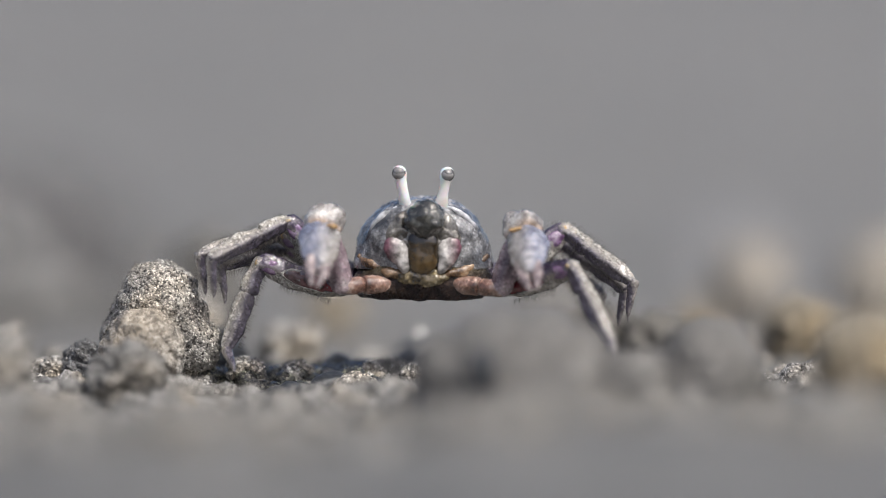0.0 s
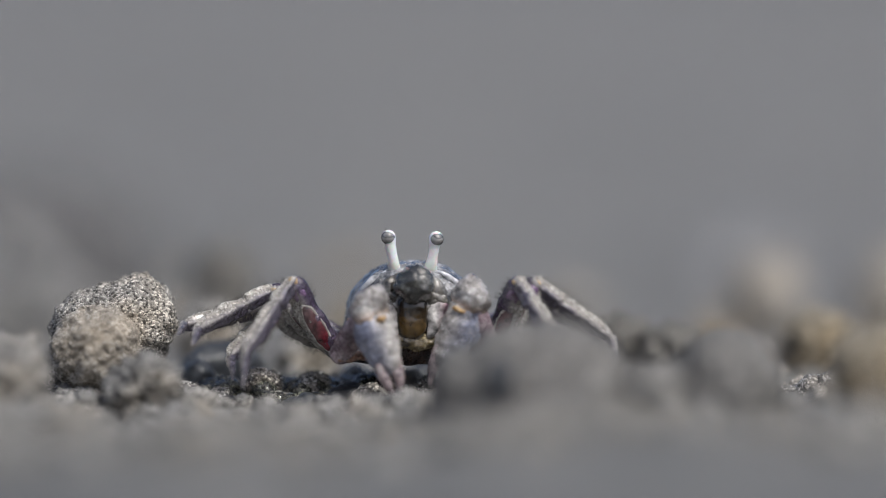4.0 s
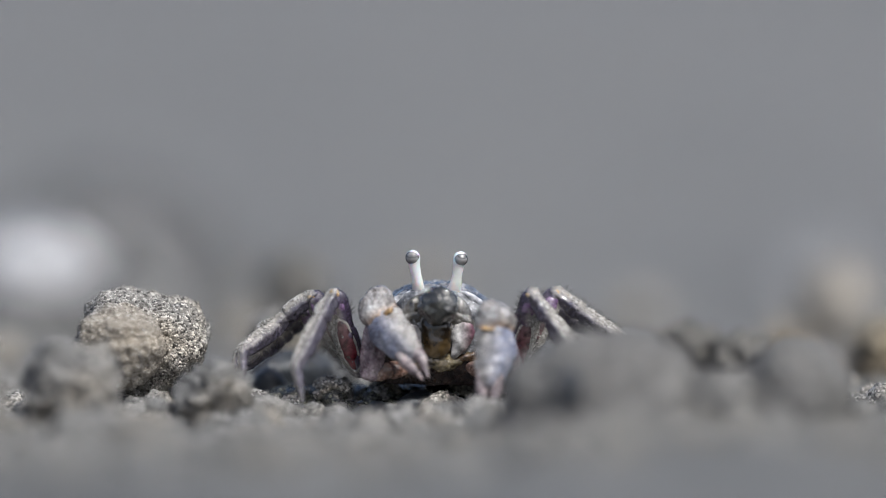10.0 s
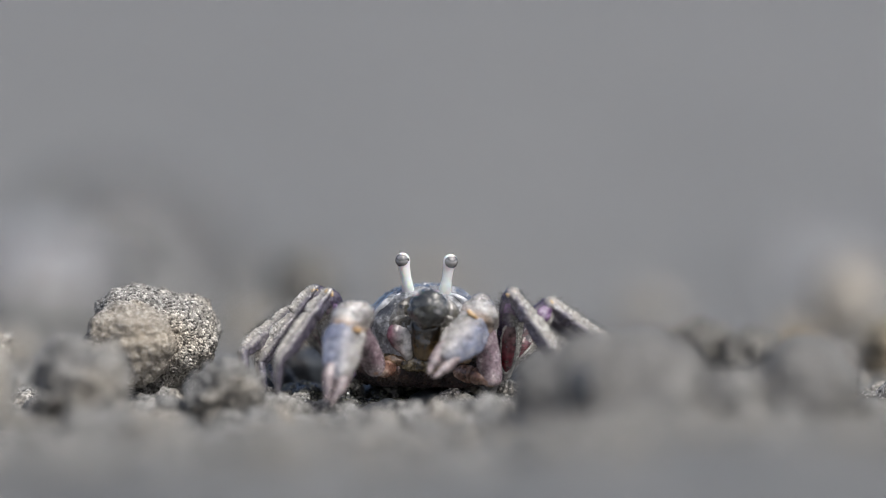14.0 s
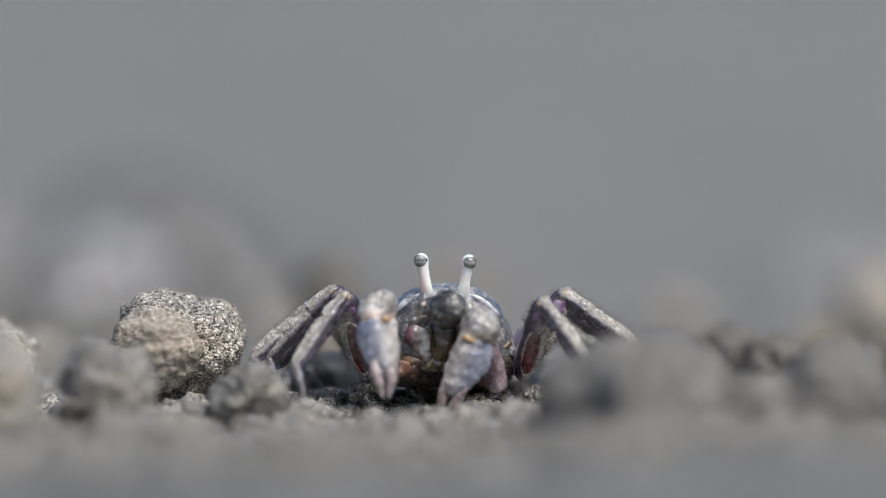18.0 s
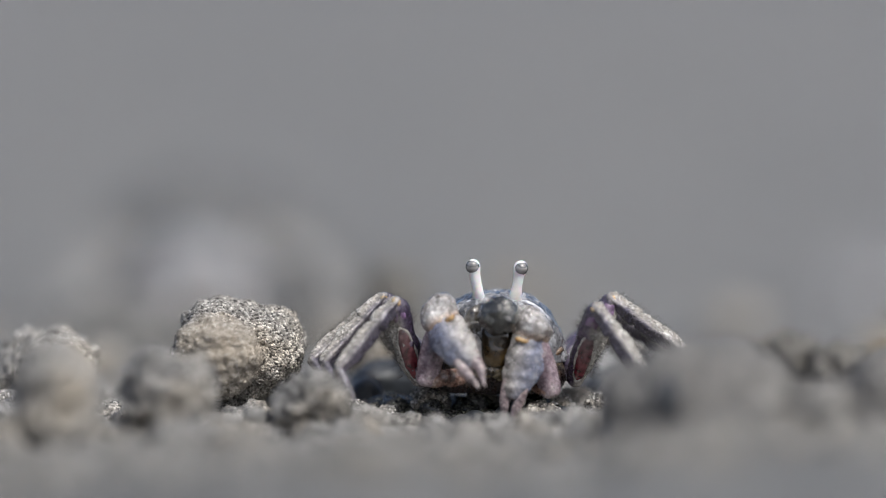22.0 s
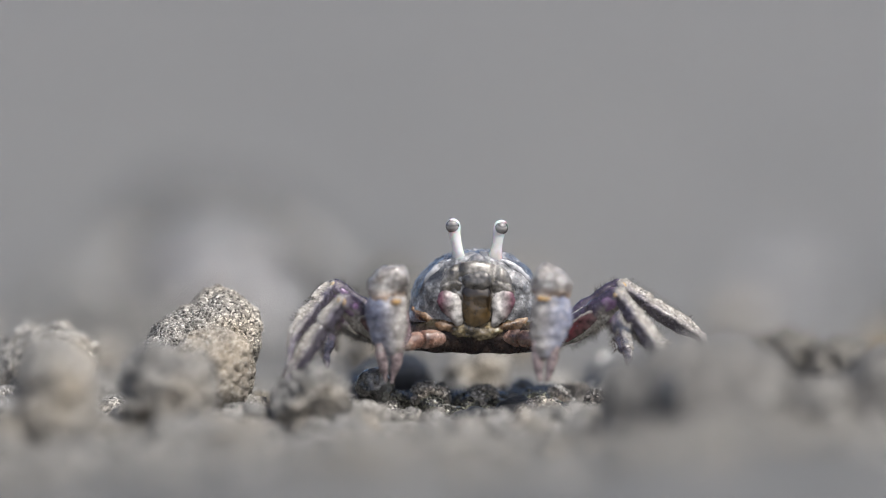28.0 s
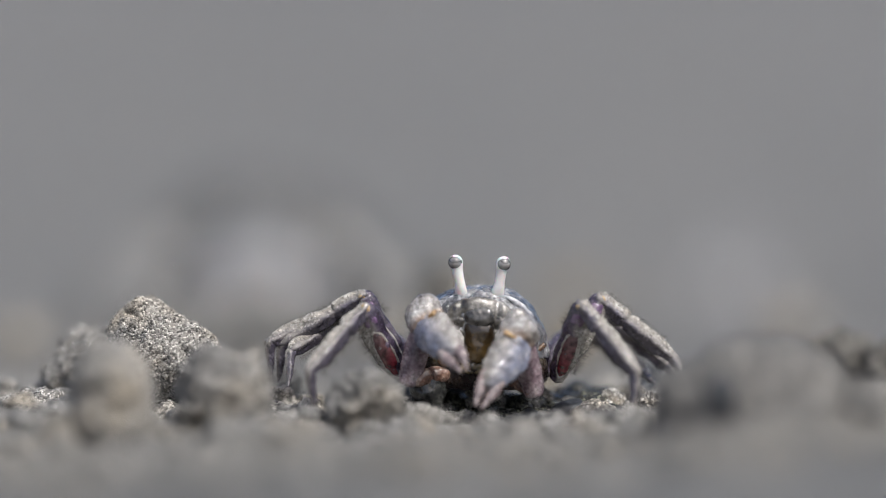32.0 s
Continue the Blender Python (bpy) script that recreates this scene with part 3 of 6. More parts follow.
crumbs(5, 800, -3.5, 6.5, 0.35, 1.35, 2.2, SAND, "sand_clods", "rough crumbling clods of sand on the mud")
# wet mud whose dark colour also carries the shade under the crab
crumbs(3, 1500, 3.0, 3.2, 0.2, 1.1, 3, SAND_WET_SHADE, "wet_shade_mud", "churned wet mud under the crab, darkened for its shade", -13.5, 6.5)


# ---- crabs ----
UPPER, SHIN, TIP, ARM_LEN, PALM_LEN = 7.7, 7.8, 3.4, 5.6, 8.3
HIPS = {"a": (6.5, -1.0, 1.75), "b": (6.0, -0.2, 2.1), "c": (5.4, 1.6, 2.3), "d": (4.6, 3.4, 2.4)}


def make_upper_leg(crab, side, seed, pale=False):
    rows = curve([(0, 0, -0.25, 0.3, 0.3), (0, 0, 0.1, 0.62, 0.5), (0.08 * side, 0, 1.4, 0.92, 0.66), (0.2 * side, 0, 3.2, 1.16, 0.74), (0.15 * side, 0, 5.2, 1.06, 0.7),
                  (0, 0, 6.8, 0.92, 0.66), (0, 0, 7.6, 0.8, 0.62), (0, 0, 8.05, 0.42, 0.35)], 7)
    bm = beads(roughen(roughen(loft(rows, 40, ridge=0.2), 0.22, 0.7, seed), 0.035, 2.6, seed), 0.15, 2.3, -9.0)
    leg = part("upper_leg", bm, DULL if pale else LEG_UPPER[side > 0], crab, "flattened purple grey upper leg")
    rim, n = bmesh.new(), 10
    loops = []
    for k in range(44):
        a = 2 * math.pi * k / 44
        c = Vector((0.2 * side + 0.64 * math.cos(a), -0.6 + 0.14 * abs(math.cos(a)), 3.1 + 2.5 * math.sin(a)))
        o = Vector((math.cos(a), 0, math.sin(a)))
        loops.append([rim.verts.new(c + (o * math.cos(2 * math.pi * i / n) + Vector((0, 1, 0)) * math.sin(2 * math.pi * i / n)) * 0.15) for i in range(n)])
    for k in range(44):
        for i in range(n):
            rim.faces.new((loops[k][i], loops[k][(i + 1) % n], loops[(k + 1) % 44][(i + 1) % n], loops[(k + 1) % 44][i]))
    part("membrane_rim", roughen(rim, 0.12, 2.0, seed), DULL if pale else LEG_RIM, leg, "pale raised rim round the membrane")
    m = ball((0.62, 0.3, 2.5), 4, (0.2 * side, -0.55, 3.1))
    part("membrane", roughen(m, 0.08, 1.5, seed), DULL if pale else MEMBRANE, leg, "dark red oval membrane")
    part("joint_patch", roughen(ball((0.6, 0.26, 1.0), 3, (0.05 * side, -0.42, 6.6)), 0.15, 1.5, seed), DULL if pale else PURPLE, leg, "glossy purple skin at the knee")
    h = bmesh.new()
    hairs(h, (1.2 * side, 0, 1.0), (1.25 * side, 0, 5.5), (side, -0.3, 0), 30, 0.85, seed)
    hairs(h, (-1.0 * side, 0, 5.4), (-0.6 * side, 0, 7.8), (-side, 0, 0.4), 18, 0.75, seed + 1)
    part("hairs", h, BRISTLE, leg, smooth=False)
    return leg


def make_shin(crab, side, seed, pale=False):
    rows = curve([(0, 0, -0.5, 0.35, 0.35), (0, 0, -0.1, 0.66, 0.6), (0, 0, 0.9, 0.76, 0.62), (0, 0, 2.3, 0.8, 0.62), (0, 0, 2.75, 0.58, 0.5), (0, 0, 3.1, 0.76, 0.58),
                  (0, 0, 5.0, 0.86, 0.62), (0, 0, 6.8, 0.7, 0.52), (0, 0, 7.7, 0.55, 0.42), (0, 0, 7.95, 0.3, 0.25)], 6)
    bm = beads(roughen(roughen(loft(rows, 40, ridge=0.24), 0.24, 0.7, seed), 0.05, 2.6, seed), 0.17, 2.3, -9.0)
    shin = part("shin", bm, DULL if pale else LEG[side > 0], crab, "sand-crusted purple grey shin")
    part("knee_spot", roughen(ball((0.4, 0.26, 0.4), 3, (0, -0.4, 0.0)), 0.12, 2.0, seed), WRIST_SPOT, shin, "orange tan knee point")
    h = bmesh.new()
    hairs(h, (0.75 * side, 0, 0.4), (0.85 * side, 0, 7.4), (side, 0.2, 0.2), 36, 0.7, seed + 3)
    hairs(h, (-0.7 * side, 0, 0.0), (-0.8 * side, 0, 6.5), (-side, 0, 0.2), 26, 0.6, seed + 4)
    part("hairs", h, BRISTLE, shin, smooth=False)
    return shin


def make_tip(crab, side, seed, pale=False):
    rows = curve([(0, 0, -0.3, 0.25, 0.25), (0, 0, 0.0, 0.5, 0.4), (0, 0, 1.0, 0.42, 0.34), (0.05 * side, 0, 2.2, 0.28, 0.24), (0.02 * side, 0, 3.0, 0.15, 0.13), (0, 0, 3.4, 0.04, 0.04)])
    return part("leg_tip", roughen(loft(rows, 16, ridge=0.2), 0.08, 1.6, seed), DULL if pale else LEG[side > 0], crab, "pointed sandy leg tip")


def make_claw(crab, side, seed, pale=False):
    arm_mat, wrist_mat, palm_mat, finger_mat = (DULL, PALE, PALE, PALE) if pale else (ARM, WRIST, PALM[side > 0], FINGER)
    base = part("arm_base", roughen(loft(curve([(0, 0, -0.5, 0.35, 0.35), (0, 0, 0, 0.7, 0.7), (0, 0, 1.6, 0.78, 0.76), (0, 0, 1.9, 0.6, 0.62), (0, 0, 2.2, 0.84, 0.8), (0, 0, 4.2, 0.76, 0.76), (0, 0, 4.6, 0.4, 0.4)])),
                                    0.12, 1.2, seed), DULL if pale else ARM_BASE, crab, "pink and orange base of the claw arm")
    arm = part("claw_arm", roughen(loft(curve([(0, 0, -0.6, 0.4, 0.4), (0, 0, -0.2, 0.85, 0.7), (0, 0, 1.4, 1.08, 0.8), (0, 0, 3.4, 1.0, 0.78), (0, 0, 5.0, 0.85, 0.72), (0, 0, 5.7, 0.5, 0.45)]), 24, ridge=0.14),
                                   0.1, 1.2, seed), arm_mat, crab, "pale pinkish claw arm")
    k = 2.0 if pale else 1.0
    rows = curve([(0.55 * side, 0, -1.85, 0.3, 0.3), (0.45 * side, 0, -1.55, 0.8, 0.75), (0.1 * side, 0, -0.8, 1.36, 1.12), (-0.12 * side, 0, 0.0, 1.62, 1.28), (-0.12 * side, 0, 0.8, 1.6, 1.25), (-0.05 * side, 0, 1.4, 1.3, 1.05), (0, 0, 1.65, 0.6, 0.6)], 7)
    bm = roughen(roughen(loft(rows, 40, ridge=0.1), 0.55, 0.62, seed), 0.12, 2.0, seed)
    wrist = part("wrist", beads(bm, 0.14, 2.2, -9.0), wrist_mat, crab, "knobbly grey wrist of the claw")
    rows = curve([(0, 0, 0.6, 1.0, 0.85), (-0.05 * side, 0, 1.0, 1.5, 1.12), (-0.12 * side, 0, 1.6, 1.72 * k, 1.2 * k), (-0.2 * side, 0, 2.6, 1.84 * k, 1.24 * k), (-0.15 * side, 0, 3.6, 1.76 * k, 1.18 * k),
                  (0.0, 0, 4.6, 1.52 * k, 1.06 * k), (0.12 * side, 0, 5.5, 1.2 * k, 0.9 * k), (0.2 * side, 0, 6.2 if not pale else 6.5, 0.62 * k, 0.5 * k)], 7)
    palm = part("palm", roughen(roughen(roughen(loft(rows, 40, ridge=0.12), 0.34, 0.55, seed), 0.1, 1.6, seed), 0.04, 3.5, seed), palm_mat, crab, "pale lavender blue claw palm with an orange joint")
    if not pale:
        part("joint_spot", roughen(ball((0.6, 0.2, 0.26), 4, (0.55 * side, -1.0, 1.35)), 0.22, 1.8, seed), WRIST_SPOT, palm, "orange skin at the joint of the claw")
    for name, x, bend, label in (("fixed_finger", -0.42 * side, 0.26 * side, "pale pink fixed finger"), ("movable_finger", 0.72 * side, -0.24 * side, "pink movable finger of the claw")):
        rows = curve([(0, 0, -1.0, 0.5, 0.45), (0, 0, 0, 0.62, 0.56), (-0.15 * bend, 0, 1.0, 0.52, 0.46), (0.35 * bend, 0, 1.8, 0.38, 0.34), (0.9 * bend, 0, 2.5, 0.22, 0.2), (1.3 * bend, 0, 3.0, 0.09, 0.09)], 5)
        f = part(name, roughen(loft(rows, 16), 0.12, 1.4, seed), finger_mat, palm, label)
        f.matrix_local = pose(x * MM, 0, 5.35 * MM, 0, 0, 0)
    return base, arm, wrist, palm


def make_crab(name, label, pale=False):
    """A small crab facing -y. Its origin is on the mud below its eyes."""
    back, front = (PALE_BODY, PALE_BODY) if pale else (CARAPACE, FACE)
    crab = tagged(new(name), label, "crab")
    # back shell: cross-section from the crown to the rim, drawn through the depth
    prof = curve([(0, 9.4), (1.3, 9.35), (2.7, 8.95), (3.9, 8.2), (4.85, 7.1), (5.4, 5.9), (5.72, 4.7), (5.92, 3.75), (5.8, 3.5), (5.0, 3.9), (3.0, 4.2), (0, 4.2)], 9)
    depth = curve([(-3.0, 0.25), (-2.92, 0.42), (-2.6, 0.62), (-2.1, 0.79), (-1.4, 0.91), (-0.5, 0.98), (0.6, 1.01), (2.0, 1.0), (4.0, 0.94), (5.4, 0.78), (6.2, 0.52), (6.4, 0.3)], 8)
    bm = bmesh.new()
    rings = []
    for y, s in depth:
        half = [(x * s, 3.6 + (z - 3.6) * (0.35 + 0.65 * s)) for x, z in prof]
        loop = half + [(-x, z) for x, z in half[-2:0:-1]]
        rings.append([bm.verts.new((x, y - (0.10 * (z - 6.5) if y < 0 else 0.0), z)) for x, z in loop])
    for r, s in zip(rings, rings[1:]):
        for i in range(len(r)):
            bm.faces.new((r[i], r[(i + 1) % len(r)], s[(i + 1) % len(r)], s[i]))
    bm.faces.new(rings[0])
    bm.faces.new(rings[-1][::-1])
    roughen(bm, 0.22, 0.5, 2)
    roughen(bm, 0.07, 1.5, 3)
    beads(bm, 0.16, 2.4, 4.5)
    beads(bm, 0.5, 1.9, 8.3)
    part("carapace", bm, back, crab, "domed blue grey granular back shell")
    # face between the eyes and the mouth
    bm = ball((3.3, 0.95, 2.5), 5, (0, -2.4, 6.2))
    for v in bm.verts:
        d = abs(abs(v.co.x) - 1.35 - 0.1 * (v.co.z - 6.0))    # a groove runs down from each eye stalk
        if v.co.z > 6.0:
            v.co.y += 0.35 * math.exp(-(d / 0.28) ** 2)
    part("face", roughen(roughen(roughen(bm, 0.2, 0.6, 5), 0.05, 1.4, 6), 0.012, 3.5, 6), front, crab, "dark grey knobbly wet face")
    part("front_lobe", roughen(roughen(ball((1.05, 0.42, 1.2), 5, (0, -2.1, 8.1)), 0.16, 1.1, 4), 0.05, 3.4, 4), ROSTRUM if not pale else DULL, crab, "lilac grey lobe between the eye stalks")
    part("wet_bulge", roughen(roughen(ball((1.32, 0.6, 1.0), 5, (0, -3.1, 6.95)), 0.22, 0.9, 6), 0.05, 2.8, 6), DULL if pale else BUBBLE, crab, "shiny wet bulge over the mouth")
    part("mouth_fringe", roughen(roughen(ball((2.3, 0.7, 0.85), 5, (0, -2.55, 2.95)), 0.3, 1.0, 6), 0.14, 2.6, 6), DULL if pale else CHIN, crab, "yellowish tan fringe under the mouth")
    for side in (-1, 1):
        part("orbit_ridge", roughen(tube([(1.85 * side, -1.5, 8.8, 0.1), (2.8 * side, -1.62, 8.45, 0.26), (3.7 * side, -1.58, 7.75, 0.3), (4.35 * side, -1.5, 6.95, 0.2), (4.8 * side, -1.35, 6.0, 0.08)]), 0.16, 1.4, side),
             ORBIT if not pale else DULL, crab, "glossy ridge beside the eye stalk, its highlight painted white")
        part("cheek", roughen(roughen(ball((1.0, 0.3, 0.62), 5, (2.0 * side, -2.9, 6.45)), 0.2, 1.3, side), 0.05, 3.0, 1), DULL if pale else FACE, crab, "grey granular bulge under the eye")
        rows = curve([(2.15 * side, -2.75, 6.3, 0.5, 0.3), (2.26 * side, -2.92, 5.9, 0.86, 0.38), (2.3 * side, -3.02, 5.3, 1.06, 0.42), (2.14 * side, -3.05, 4.7, 0.9, 0.42),
                      (1.88 * side, -3.0, 4.0, 0.62, 0.42), (1.62 * side, -2.9, 3.4, 0.36, 0.4), (1.5 * side, -2.8, 3.1, 0.15, 0.2)], 6)
        part("mouth_plate", roughen(roughen(loft(rows, 36), 0.22, 1.0, side + 4), 0.06, 3.2, side), MOUTH_PLATE if side > 0 else MOUTH_PLATE_L, crab, "bulging mouth plate, white inside and mauve outside")
        part("arm_socket", roughen(roughen(tube([(5.5 * side, -0.8, 4.6, 0.2), (4.7 * side, -1.5, 4.0, 0.42), (3.5 * side, -2.1, 3.4, 0.5), (2.4 * side, -2.5, 3.1, 0.42), (1.5 * side, -2.7, 2.9, 0.2)], 20), 0.4, 0.8, side + 8), 0.1, 2.2, 1),
             DULL if pale else FLESH, crab, "orange brown flesh at the claw's socket")
        # eye stalk
        top = 11.08 - 0.07 * side
        rows = curve([(1.42 * side, -1.2, 8.35, 0.66, 0.5), (1.52 * side, -1.42, 9.0, 0.58, 0.5), (1.6 * side, -1.58, 9.5, 0.5, 0.46), (1.74 * side, -1.75, 10.3, 0.45, 0.42), (1.88 * side, -1.9, top - 0.05, 0.5, 0.42),
                      (1.98 * side, -1.95, top + 0.35, 0.61, 0.5), (2.02 * side, -1.95, top + 0.75, 0.6, 0.46), (2.03 * side, -1.95, top + 1.05, 0.42, 0.36), (2.03 * side, -1.95, top + 1.18, 0.15, 0.15)])
        stalk = part("eye_stalk", roughen(loft(rows, 24), 0.06, 1.5, side), DULL if pale else STALK, crab, "translucent white eye stalk")
        part("eye", ball((0.54, 0.5, 0.54), 5, (2.06 * side, -2.14, top + 0.52)), EYE_BALL, stalk, "glassy grey round eye")
        # added ring: the ball's dark refracted outline made as a dark part
        rim = bmesh.new()
        loops = [[rim.verts.new((2.06 * side + (0.53 + 0.05 * math.cos(v)) * math.cos(u), -2.2 + 0.07 * math.sin(v), top + 0.52 + (0.53 + 0.05 * math.cos(v)) * math.sin(u))) for v in (0, 1.57, 3.14, 4.71)] for u in (2 * math.pi * i / 32 for i in range(32))]
        for i in range(32):
            for k in range(4):
                rim.faces.new((loops[i][k], loops[i][(k + 1) % 4], loops[(i + 1) % 32][(k + 1) % 4], loops[(i + 1) % 32][k]))
        part("eye_edge_ring", rim, EYE_EDGE, stalk, "added dark ring imitating the glassy eye's refracted edge")
        part("eye_bristle", hairs(bmesh.new(), (2.1 * side, -2.0, top + 0.9), (2.15 * side, -2.0, top + 1.0), (0.5 * side, 0, 1), 2, 0.5, 3), BRISTLE, stalk, smooth=False)
    part("mouth", roughen(roughen(loft(curve([(0, -2.9, 3.1, 0.5, 0.3), (0, -3.0, 3.4, 1.0, 0.45), (0, -3.05, 4.0, 1.24, 0.55), (0, -3.05, 5.0, 1.3, 0.6), (0, -3.05, 5.9, 1.26, 0.58), (0, -2.95, 6.5, 1.05, 0.5), (0, -2.9, 6.65, 0.5, 0.3)], 8), 40, ridge=-0.06),
                                   0.16, 0.7, 3), 0.05, 2.2, 3), DULL if pale else MOUTH, crab, "wet amber brown mouth")
    # belly
    rows = [(-2.6, 0.72), (-1.6, 0.95), (0.5, 1.0), (3.0, 0.95), (5.0, 0.7)]
    bm = bmesh.new()
    prof = curve([(0, 3.9), (4.6, 3.7), (5.7, 2.9), (5.9, 2.0), (5.2, 1.15), (3.0, 0.95), (0, 0.95)], 4)
    rings = []
    for y, s in curve(rows, 4):
        half = [(x * s, z) for x, z in prof]
        rings.append([bm.verts.new((x, y, z)) for x, z in half + [(-x, z) for x, z in half[-2:0:-1]]])
    for r, s in zip(rings, rings[1:]):
        for i in range(len(r)):
            bm.faces.new((r[i], r[(i + 1) % len(r)], s[(i + 1) % len(r)], s[i]))
    bm.faces.new(rings[0])
    bm.faces.new(rings[-1][::-1])
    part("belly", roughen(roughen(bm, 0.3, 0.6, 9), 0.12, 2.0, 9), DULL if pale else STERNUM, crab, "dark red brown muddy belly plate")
    limbs = {}
    for side, s in (("l", -1), ("r", 1)):
        limbs[side] = make_claw(crab, s, 20 + s, pale)
        for k, leg in enumerate("abcd"):
            limbs[side + leg] = (make_upper_leg(crab, s, 30 + k * 3 + s, pale), make_shin(crab, s, 50 + k * 3 + s, pale), make_tip(crab, s, 70 + k * 3 + s, pale))
    return crab, limbs


crab, limbs = make_crab("crab", "small purple grey crab with white eye stalks feeding on the mud")
far_crab, far_limbs = make_crab("crab", "second small pale crab far behind, waving white claws", True)


# ---- fly ----
def make_fly():
    fly = tagged(new("fly"), "small dark fly with clear wings that passes by", "fly")
    part("fly_body", roughen(ball((2.3, 0.9, 0.8), 4, (0, 0, 0.9)), 0.2, 1.0, 3), STONE, fly, "dark fly body")
    part("fly_head", ball((0.65, 0.7, 0.6), 3, (2.5, 0, 1.0)), STONE, fly)
    for s in (-1, 1):
        wing = ball((1.3, 2.1, 0.05), 3, (-0.6, 2.3 * s, 1.7))
        part("fly_wing", wing, EYE_GLASS, fly, "clear pale wing")
        for x in (-0.8, 0.4, 1.3):
            part("fly_leg", tube([(x, 0.5 * s, 0.6, 0.07), (x, 1.3 * s, 0.75, 0.06), (x, 1.9 * s, 0.0, 0.04)], 6), STONE, fly)
    return fly


fly = make_fly()


def make_small_crab():
    """A pale little crab far off, 5 mm wide."""
    small = tagged(new("crab"), "tiny pale crab walking far behind on the flat", "crab")
    part("carapace", roughen(ball((2.3, 1.9, 1.5), 4, (0, 0, 3.0)), 0.2, 1.0, 2), SAND_PALE, small, "pale domed shell")
    # added disc, turned between sun and camera, for the wet shell's highlight
    gleam = part("back_glint", ball((0.34, 0.34, 0.04), 3), GLINT, small, "added disc that mirrors a sun glint off the wet shell")
    gleam.matrix_local = Matrix.Translation((0, -1.4 * MM, 4.35 * MM)) @ Vector((0, 0, 1)).rotation_difference(Vector((0.04, -0.862, 0.501))).to_matrix().to_4x4()
    for s in (-1, 1):
        part("eye_stalk", tube([(0.6 * s, -1.5, 4.0, 0.16), (0.65 * s, -1.6, 5.0, 0.14), (0.7 * s, -1.6, 5.3, 0.2)], 8), PALE, small)
        part("claw", tube([(1.5 * s, -1.4, 2.2, 0.3), (2.2 * s, -2.6, 2.4, 0.5), (1.7 * s, -3.2, 1.6, 0.75), (1.3 * s, -3.4, 0.5, 0.3), (1.2 * s, -3.4, 0.1, 0.06)], 10), PALE, small, "white claw")
        for k in range(4):
            y = -0.9 + 0.65 * k
            part("leg", tube([(1.8 * s, y, 2.4, 0.3), (3.4 * s, y * 1.4, 3.3, 0.28), (4.3 * s, y * 1.8, 1.4, 0.2), (4.5 * s, y * 2.0, 0.0, 0.05)], 8), DULL, small)
    return small


small_crab = make_small_crab()


# ---- movement ----
def reach(p, x, z, length, sense):
    """The end of a rigid limb from p: at (x, z), as deep as its length asks, or stretched towards it."""
    dx, dz = x - p.x, z - p.z
    left = length * length - dx * dx - dz * dz
    if left < 0.0:
        k = length / math.hypot(dx, dz)
        return Vector((p.x + dx * k, p.y, p.z + dz * k))
    return Vector((x, p.y + sense * math.sqrt(left), z))


def along(p, q):
    """Pose in metres at p with z towards q and y as near to the crab's back as can be."""
    z = (q - p).normalized()
    y = Vector((0, 1, 0)) - z * z.y
    if y.length < 0.2:
        y = Vector((0, 0.2, 1)) - z * z.dot(Vector((0, 0.2, 1)))
    y.normalize()
    x = y.cross(z)
    m = Matrix((x, y, z)).transposed().to_4x4()
    m.translation = p * MM
    return m


def limb_rows(rows, t, side, pts, leg):
    s = -1 if side == "l" else 1
    a, b, c = pts[0:2], pts[2:4], pts[4:6]
    if not leg:
        elbow = Vector((a[0], -3.6, a[1]))
        wrist = reach(elbow, b[0], b[1], ARM_LEN, -1)
        tip = reach(wrist, c[0], c[1], PALM_LEN, -1)
        poses = (along(elbow, Vector((2.2 * s, -1.6, 2.3))), along(elbow, wrist), along(wrist, tip), along(wrist, tip))
    else:
        hx, hy, hz = HIPS[leg]
        hip = Vector((hx * s, hy, hz))
        knee = reach(hip, a[0], a[1], UPPER, -1 if leg == "a" else 1)
        ankle = reach(knee, b[0], b[1], SHIN, -1)
        foot = reach(ankle, c[0], c[1], TIP, -1)
        poses = (along(hip, knee), along(knee, ankle), along(ankle, foot))
    for k, m in enumerate(poses):
        rows.setdefault((side + leg, k), []).append((t, m))


